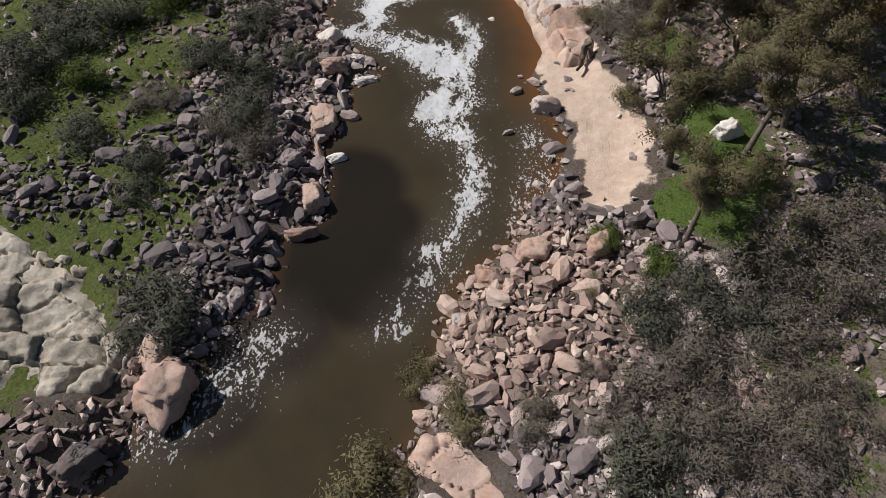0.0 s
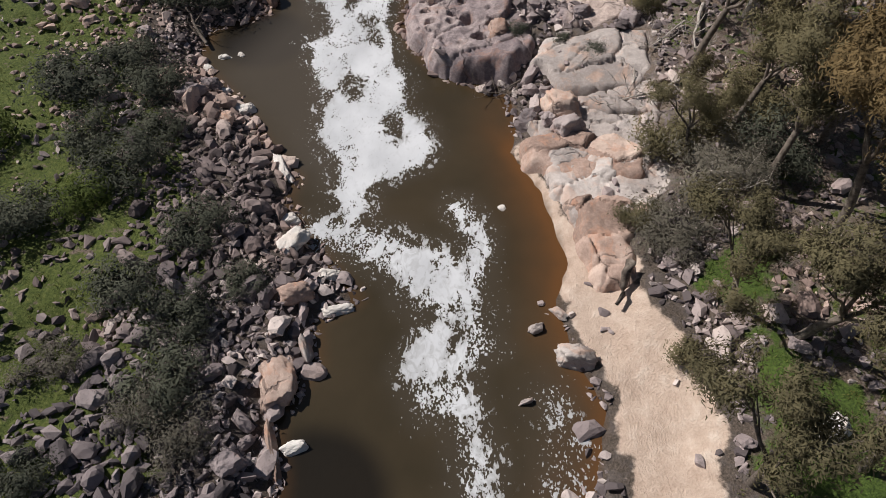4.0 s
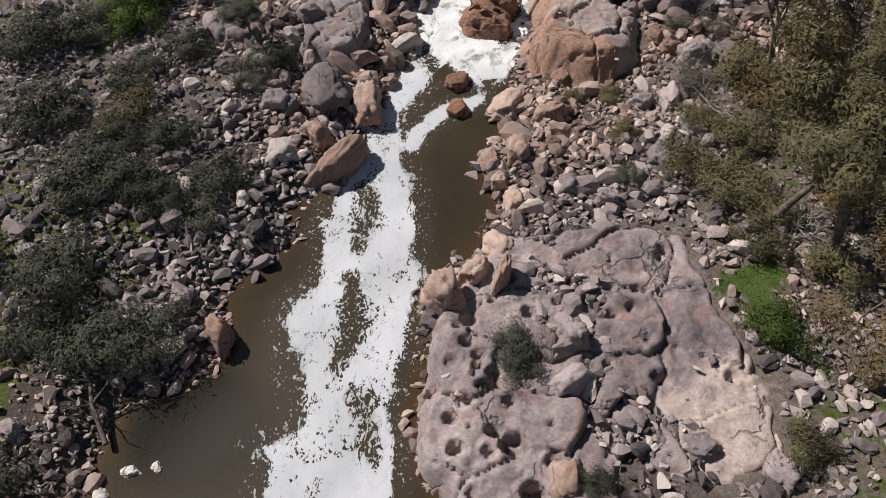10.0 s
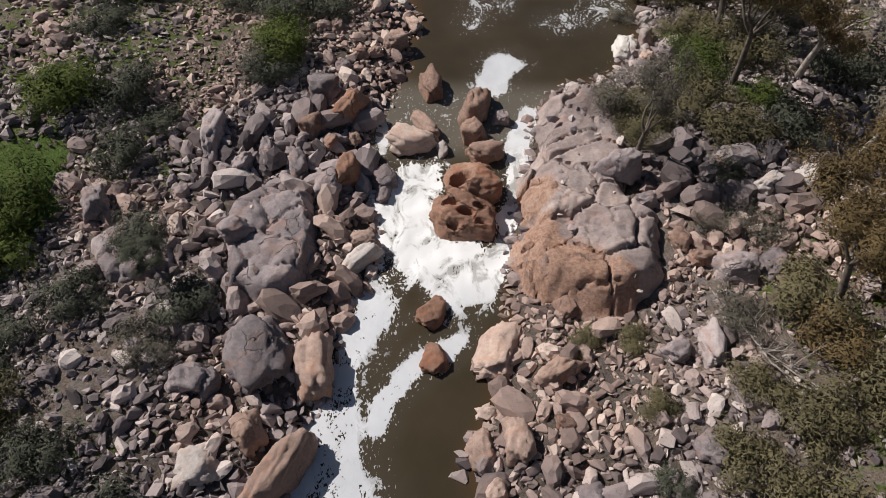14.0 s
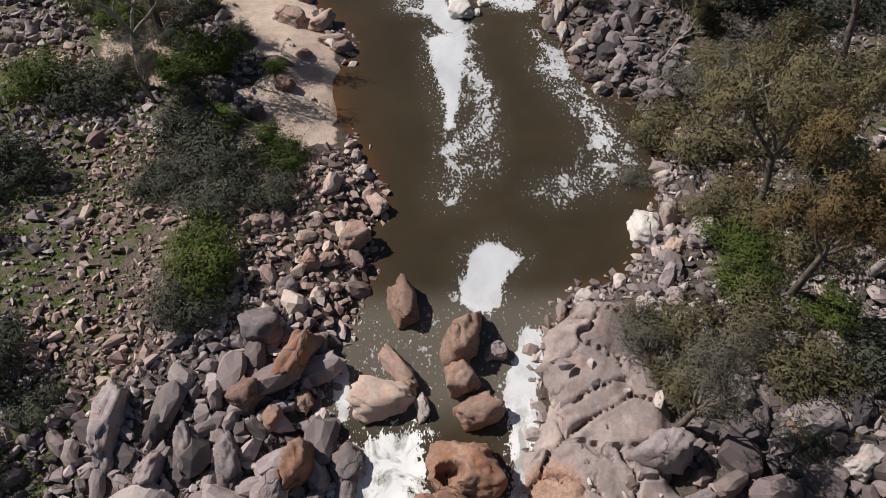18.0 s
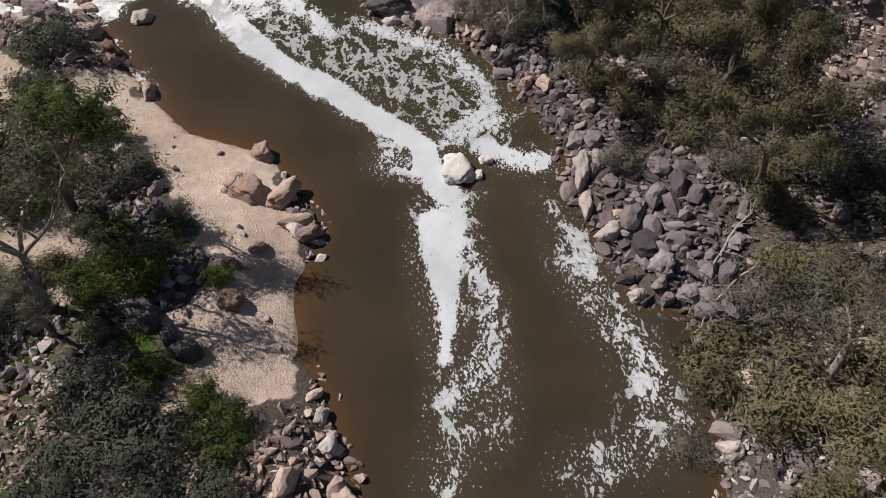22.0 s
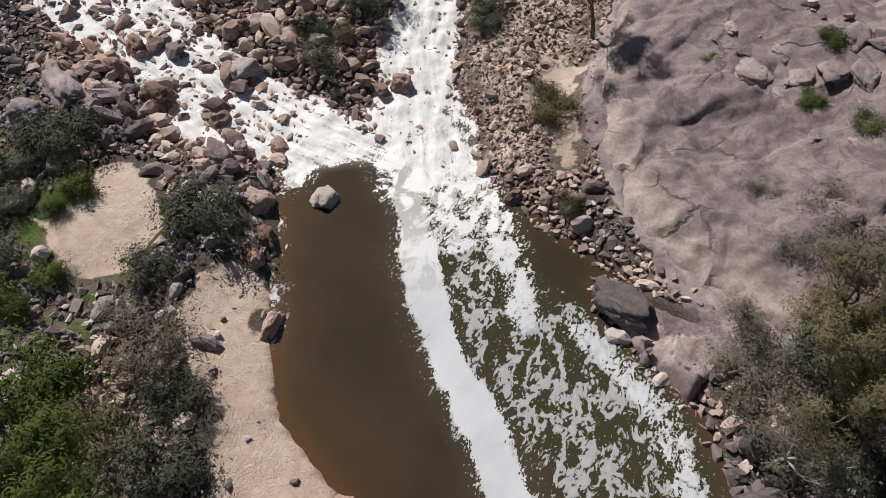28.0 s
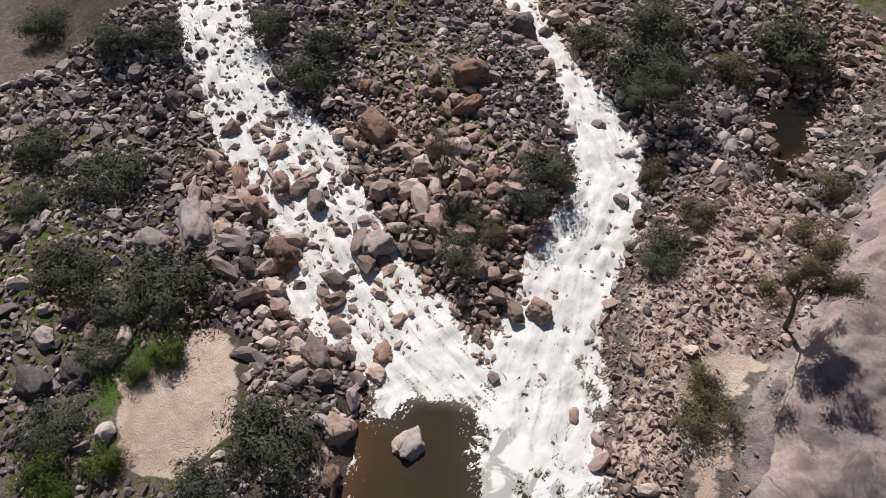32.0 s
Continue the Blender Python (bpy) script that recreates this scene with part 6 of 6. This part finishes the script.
def build_rubble():
    r = random.Random(23)
    x, y, size, bottom = scatter(170000, 0.31, 1.3, 0.31, 17, True)
    fine = scatter(145000, 0.16, 0.44, 0.5, 18, False)
    strip = scatter(7000, 0.12, 0.4, 0.45, 19, False, (-26, -8, 157, 190))
    sx, sy, ssize, sbottom = (np.concatenate(pair) for pair in zip(fine, strip))
    meshes = [mesh_of("stone", pts, faces, RUBBLE, False) for pts, faces in STONES]
    blocks = [mesh_of("stone", *stone_shape(140 + k, 2, 6 + k % 3, 24 + 8 * (k % 3), 0.28), RUBBLE, False) for k in range(14)]

    def zone_of(px, py):
        return (px > np.interp(py, [0, 60, 100, 135, 150, 200], [-5, -6, -2, 1, -10, -30])) + 2 * (py // 20).astype(int)
    zones, small_zones = zone_of(x, y), zone_of(sx, sy)
    for zone in np.unique(zones):
        members = np.where(zones == zone)[0]
        mx, my = float(x[members].mean()), float(y[members].mean())
        root = new("boulder_bank")
        root.location = (mx, my, at_height(mx, my))
        tagged(root, "jumbled bank of angular grey and brown stones along the river", "rocks", "stone banks")
        base = Matrix.Translation(root.location).inverted()
        for i in members[:240]:
            ob = new("stone", r.choice(blocks if size[i] > 0.85 else meshes))
            ob.parent = root
            s = size[i]
            ob.matrix_local = base @ pose(x[i], y[i], bottom[i] + 0.2 * s, r.gauss(0, 15), r.gauss(0, 15), r.uniform(0, 360)) @ Matrix.Diagonal((s * r.uniform(1.0, 1.55), s * r.uniform(0.65, 1), s * r.uniform(0.45, 0.8), 1))
        rest = members[240:]
        if len(rest):
            points, faces = heap(CHUNKS, x[rest], y[rest], bottom[rest], size[rest], int(zone))
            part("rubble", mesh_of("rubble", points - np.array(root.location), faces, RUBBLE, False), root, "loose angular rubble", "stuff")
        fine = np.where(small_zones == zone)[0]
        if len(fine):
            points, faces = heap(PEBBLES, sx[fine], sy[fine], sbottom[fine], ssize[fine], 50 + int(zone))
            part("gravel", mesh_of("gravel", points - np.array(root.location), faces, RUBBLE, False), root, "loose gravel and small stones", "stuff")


# ---- trees and shrubs ----
def tube(points, radii, sides=6):
    p = np.array(points, float)
    rings, faces = [], []
    for i in range(len(p)):
        way = p[min(i + 1, len(p) - 1)] - p[max(i - 1, 0)]
        way /= np.linalg.norm(way) + 1e-9
        a = np.cross(way, (0.31, 0.87, 0.2))
        a /= np.linalg.norm(a) + 1e-9
        b = np.cross(way, a)
        turn = np.arange(sides) * 2 * math.pi / sides
        rings.append(p[i] + radii[i] * (np.cos(turn)[:, None] * a + np.sin(turn)[:, None] * b))
    for i in range(len(p) - 1):
        for k in range(sides):
            faces.append((i * sides + k, i * sides + (k + 1) % sides, (i + 1) * sides + (k + 1) % sides, (i + 1) * sides + k))
    return np.vstack(rings), faces


def grow(r, start, way, length, radius, depth, wood, tips, spread, droop=0.0):
    """A crooked limb with its side limbs; the ends of the last ones are kept as tips."""
    p, w, pts, radii = np.array(start, float), np.array(way, float), [], []
    n = 5
    for i in range(n + 1):
        pts.append(p.copy())
        radii.append(radius * (1 - 0.55 * i / n))
        w = w + r.normal(0, 0.16, 3) + (0, 0, 0.06 - droop)
        w /= np.linalg.norm(w)
        p = p + w * length / n
    wood.append(tube(pts[:: 1 if depth else 2], radii[:: 1 if depth else 2], 7 if depth > 1 else 4 if depth else 3))
    if depth == 0:
        tips.append(pts[-1])
        tips.append((pts[-2] + pts[-3]) / 2)
        return
    for k in range(3 if depth > 1 else 4):
        at = pts[r.randint(2, n + 1)] if k else pts[-1]
        side = r.normal(0, 1, 3)
        side[2] = abs(side[2]) * 0.4
        side /= np.linalg.norm(side)
        grow(r, at, w * (1 - spread) + side * spread, length * r.uniform(0.5, 0.75), radius * 0.5, depth - 1, wood, tips, spread, droop)


def foliage(r, centres, each, radius, length, width):
    """Small pointed leaves round the twig ends."""
    c = np.repeat(np.array(centres), each, 0)
    n = len(c)
    offset = r.normal(0, 1, (n, 3)) * radius * np.array((1, 1, 0.7))
    c = c + offset
    middle = np.array(centres).mean(0)
    out = offset / radius * 0.5 + (c - middle) / (np.abs(c - middle).max() + 1e-9) + (0, 0, 0.5)
    out /= np.linalg.norm(out, axis=1)[:, None]
    facing = out + r.normal(0, 0.38, (n, 3))
    facing /= np.linalg.norm(facing, axis=1)[:, None]
    along_leaf = np.cross(facing, r.normal(0, 1, (n, 3)))
    along_leaf /= np.linalg.norm(along_leaf, axis=1)[:, None] + 1e-9
    across = np.cross(facing, along_leaf)
    s = r.uniform(0.6, 1.3, n)[:, None]
    a, b = along_leaf * length * s, across * width * s
    points = np.stack((c - a - b, c + a, c - a * 0.4 + b), 1).reshape(-1, 3)
    flip = (np.cross(points[1::3] - points[::3], points[2::3] - points[::3]) * facing).sum(1) < 0
    faces = np.arange(3 * n).reshape(n, 3)
    faces[flip] = faces[flip][:, ::-1]
    normal = out * 0.75 + facing * 0.25
    normal /= np.linalg.norm(normal, axis=1)[:, None]
    return points, faces, np.repeat(normal, 3, 0)


def leafy(name, points, faces, normals, material):
    """A crown whose leaves catch the light like the clump that they belong to."""
    mesh = mesh_of(name, points, faces, material)
    mesh.normals_split_custom_set_from_vertices(normals.tolist())
    return mesh


TREE_WORDS = {"o": "tall gum tree with olive-green airy crown", "r": "tall gum tree with russet-brown airy crown", "s": "sparse grey half-bare gum tree with thin crown",
              "d": "dark grey-green slender river tree", "g": "spreading gum tree with dense green crown"}
SHRUB_WORDS = {"r": "russet-brown dry shrub on stony ground", "d": "dark grey-green dense shrub on stony ground", "g": "bright green leafy shrub on the bank", "o": "olive-brown dry shrub among the rocks", "s": "grey twiggy half-bare shrub on the bank"}


def make_tree(seed, tone, tall=10.0):
    r = np.random.RandomState(seed)
    wood, tips = [], []
    lean = r.normal(0, 0.18, 2)
    base, p = np.zeros(3), np.array((0, 0, -0.4))
    fork = tall * r.uniform(0.28, 0.4)
    trunk = [p, np.array((lean[0] * fork * 0.4, lean[1] * fork * 0.4, fork * 0.5)), np.array((lean[0] * fork, lean[1] * fork, fork))]
    wood.append(tube(trunk, [0.27, 0.21, 0.17], 9))
    limbs = []
    for k in range(4):
        turn = k * 1.6 + r.uniform(-0.4, 0.4)
        out = r.uniform(0.35, 0.75)
        limb = []
        grow(r, trunk[-1], (math.cos(turn) * out + lean[0], math.sin(turn) * out + lean[1], 1.0), tall * r.uniform(0.3, 0.42), 0.115, 2, limb, tips, 0.5)
        limbs.append(limb)
    tips = np.array(tips)
    tips = tips[tips[:, 2] > fork * 1.05]
    bare = tone == "s"
    leaves = foliage(r, tips, max(10, int((5000 if bare else 14500) / len(tips))), 0.37, 0.13, 0.038)
    root = new("tree")
    bark = PALE_BARK if tone in "rs" and seed % 2 else BARK
    stem = part("trunk", mesh_of("trunk", *merged(wood), bark), root, "grey bark trunk")
    for limb in limbs:
        part("limb", mesh_of("limb", *merged(limb), bark), stem)
    part("crown", leafy("crown", *leaves, LEAVES[tone]), root, "airy clumps of small leaves")
    return tagged(root, TREE_WORDS[tone], "tree", "trees along the gorge")


def make_shrub(seed, tone):
    r = np.random.RandomState(seed)
    wood, tips = [], []
    for k in range(6):
        turn = k * 1.05 + r.uniform(-0.3, 0.3)
        grow(r, (0, 0, -0.2), (math.cos(turn) * 0.75, math.sin(turn) * 0.75, 0.8), r.uniform(0.7, 1.1), 0.045, 1, wood, tips, 0.55)
    tips = np.array(tips)
    bare = tone == "s"
    leaves = foliage(r, tips, max(6, int((3000 if bare else 2900 if tone == "d" else 3500) / len(tips))), 0.23, 0.066 if bare else 0.075, 0.018 if bare else 0.026)
    root = new("shrub")
    part("wood_frame", mesh_of("wood_frame", *merged(wood), BARK), root)
    part("foliage", leafy("foliage", *leaves, LEAVES[tone]), root)
    return tagged(root, SHRUB_WORDS[tone], "shrub", "shrubs on the banks")


def plant_all():
    r = random.Random(31)
    first = {}
    for zone in ALL_TREES:
        for x, y, wide, tone in zone:
            tall = {"o": 11, "r": 11.5, "s": 8.5, "d": 6, "g": 8.5}[tone] * r.uniform(0.88, 1.1) * min(1.15, max(0.5, wide / 8))
            key = (tone, r.randrange(2))
            m = pose(x, y, at_height(x, y), 0, 0, r.uniform(0, 360)) @ Matrix.Diagonal((wide / 7.5, wide / 7.5, tall / 10, 1))
            if key not in first:
                first[key] = make_tree(400 + 7 * "orsdg".index(tone) + key[1], tone)
                first[key].matrix_basis = m
            else:
                source = first[key]
                keep, source.matrix_basis = source.matrix_basis.copy(), Matrix.Identity(4)
                copy_thing(source, m)
                source.matrix_basis = keep
    for zone in ALL_SHRUBS:
        for x, y, wide, tone in zone:
            key = (tone, "shrub", r.randrange(3))
            s = wide / 2.25
            m = pose(x, y, at_height(x, y), 0, 0, r.uniform(0, 360)) @ Matrix.Diagonal((s, s, s * r.uniform(0.6, 0.85), 1))
            if key not in first:
                first[key] = make_shrub(500 + 7 * "orsdg".index(tone) + key[2], tone)
                first[key].matrix_basis = m
            else:
                source = first[key]
                keep, source.matrix_basis = source.matrix_basis.copy(), Matrix.Identity(4)
                copy_thing(source, m)
                source.matrix_basis = keep


def fallen_branch(points, thick, seed, pale=True, twigs=8):
    """A dead branch on the ground: a crooked stem with bare side twigs."""
    r = np.random.RandomState(seed)
    path = []
    for (ax, ay), (bx, by) in zip(points[:-1], points[1:]):
        for k in range(5):
            f = k / 5
            px, py = ax + (bx - ax) * f + r.normal(0, 0.08), ay + (by - ay) * f + r.normal(0, 0.08)
            path.append((px, py, max(at_height(px, py), at_water(px, py)) + thick + 0.25 + 0.12 * r.rand()))
    path = np.array(path)
    start = path[0].copy()
    wood = [tube(path - start, np.linspace(thick, thick * 0.35, len(path)), 7)]
    bare = []
    for k in range(twigs):
        at = path[r.randint(2, len(path))] - start
        turn = r.uniform(0, 6.28)
        grow(r, at, (math.cos(turn), math.sin(turn), 0.35), r.uniform(0.8, 1.8), thick * 0.35, 1, bare, [], 0.5)
    root = new("fallen_branch")
    root.location = start
    part("stem", mesh_of("stem", *merged(wood), PALE_BARK if pale else BARK), root)
    if bare:
        part("twig_spray", mesh_of("twig_spray", *merged(bare), PALE_BARK if pale else BARK), root, kind="stuff")
    tagged(root, "bleached dead branch lying among the rocks" if pale else "dark weathered log lying on sand", "branch", "dead branches")


fallen_branch([(19.3, 62.5), (17.3, 56.2)], 0.16, 1)
fallen_branch([(18.1, 55.7), (14.8, 53.7), (10.1, 52.6)], 0.13, 2)
fallen_branch([(17.5, 60.4), (14.2, 57.4)], 0.09, 3)
fallen_branch([(13.4, 55.8), (11.5, 51.2)], 0.05, 13, twigs=5)
fallen_branch([(16.5, 73.5), (18.4, 77.5)], 0.12, 4, twigs=22)
fallen_branch([(18.6, 75.6), (16.1, 74.8)], 0.08, 5, twigs=12)
fallen_branch([(19.4, 131.9), (15.8, 127.9), (12.9, 124)], 0.08, 6)
fallen_branch([(19.1, 128.1), (14.5, 124.8), (13.2, 123)], 0.09, 7)
fallen_branch([(17.3, 83.9), (15.2, 84.5), (13.6, 88), (12.3, 91.2)], 0.09, 8, twigs=14)
fallen_branch([(16.4, 84.5), (13.7, 86.9)], 0.07, 9, twigs=10)
fallen_branch([(10.4, 39.7), (9.4, 36.8)], 0.32, 10, False, 0)
fallen_branch([(5.6, 56.3), (4.2, 55.4), (2.6, 55.6)], 0.06, 11, False, 10)
fallen_branch([(-17.6, 60.8), (-20.6, 65.2), (-22.6, 69)], 0.14, 12, False, 10)
fallen_branch([(14, 137), (18, 139.5)], 0.08, 14, twigs=9)
fallen_branch([(12, 141.5), (16, 143)], 0.07, 15, twigs=9)
fallen_branch([(17, 134), (21, 133)], 0.08, 16, twigs=9)


def build_grass():
    r = np.random.RandomState(91)
    count = 60000
    x, y = r.uniform(-60, 34, count), r.uniform(2, 205, count)
    d = river_distance(x, y)
    zone = smooth(-10, -15, x) * smooth(100, 60, y) * 0.7 + smooth(12, 17, x) * smooth(150, 130, y) * 0.5 + smooth(-14, -19, x) * smooth(90, 100, y) * 0.5
    chance = zone * smooth(3, 7, d) * smooth(0.42, 0.56, layers(x / 2.2, y / 2.2, 3, 93)) + any_region(LUSH, *loose(x, y), 0.8)
    chance *= (1 - any_region(SANDS, *loose(x, y), 0.5)) * (1 - any_region(SHELVES, x, y, 0.2)) * smooth(0.0, 1.0, inside_distance(SLOPE_EDGE, x, y))
    take = r.rand(count) < chance
    x, y = x[take], y[take]
    z = ground_height(x, y)
    n, blades = len(x), 7
    base = np.repeat(np.stack((x, y, z), 1), blades, 0) + np.column_stack((r.normal(0, 0.12, (n * blades, 2)), np.full(n * blades, -0.03)))
    turn = r.uniform(0, 6.28, n * blades)
    tall = r.uniform(0.12, 0.34, n * blades)[:, None]
    side = np.column_stack((np.cos(turn), np.sin(turn), np.zeros(len(turn)))) * 0.025
    tip = base + tall * np.column_stack((r.normal(0, 0.5, (n * blades, 2)), np.ones(n * blades)))
    points = np.stack((base - side, base + side, tip), 1).reshape(-1, 3)
    faces = np.arange(len(points)).reshape(-1, 3)
    tagged(new("grass", mesh_of("grass", points, faces, LEAVES["y"], False)), "tufts of yellow-green wild grass on the slopes", "grass", kind="stuff")


plant_all()
build_grass()
build_rubble()
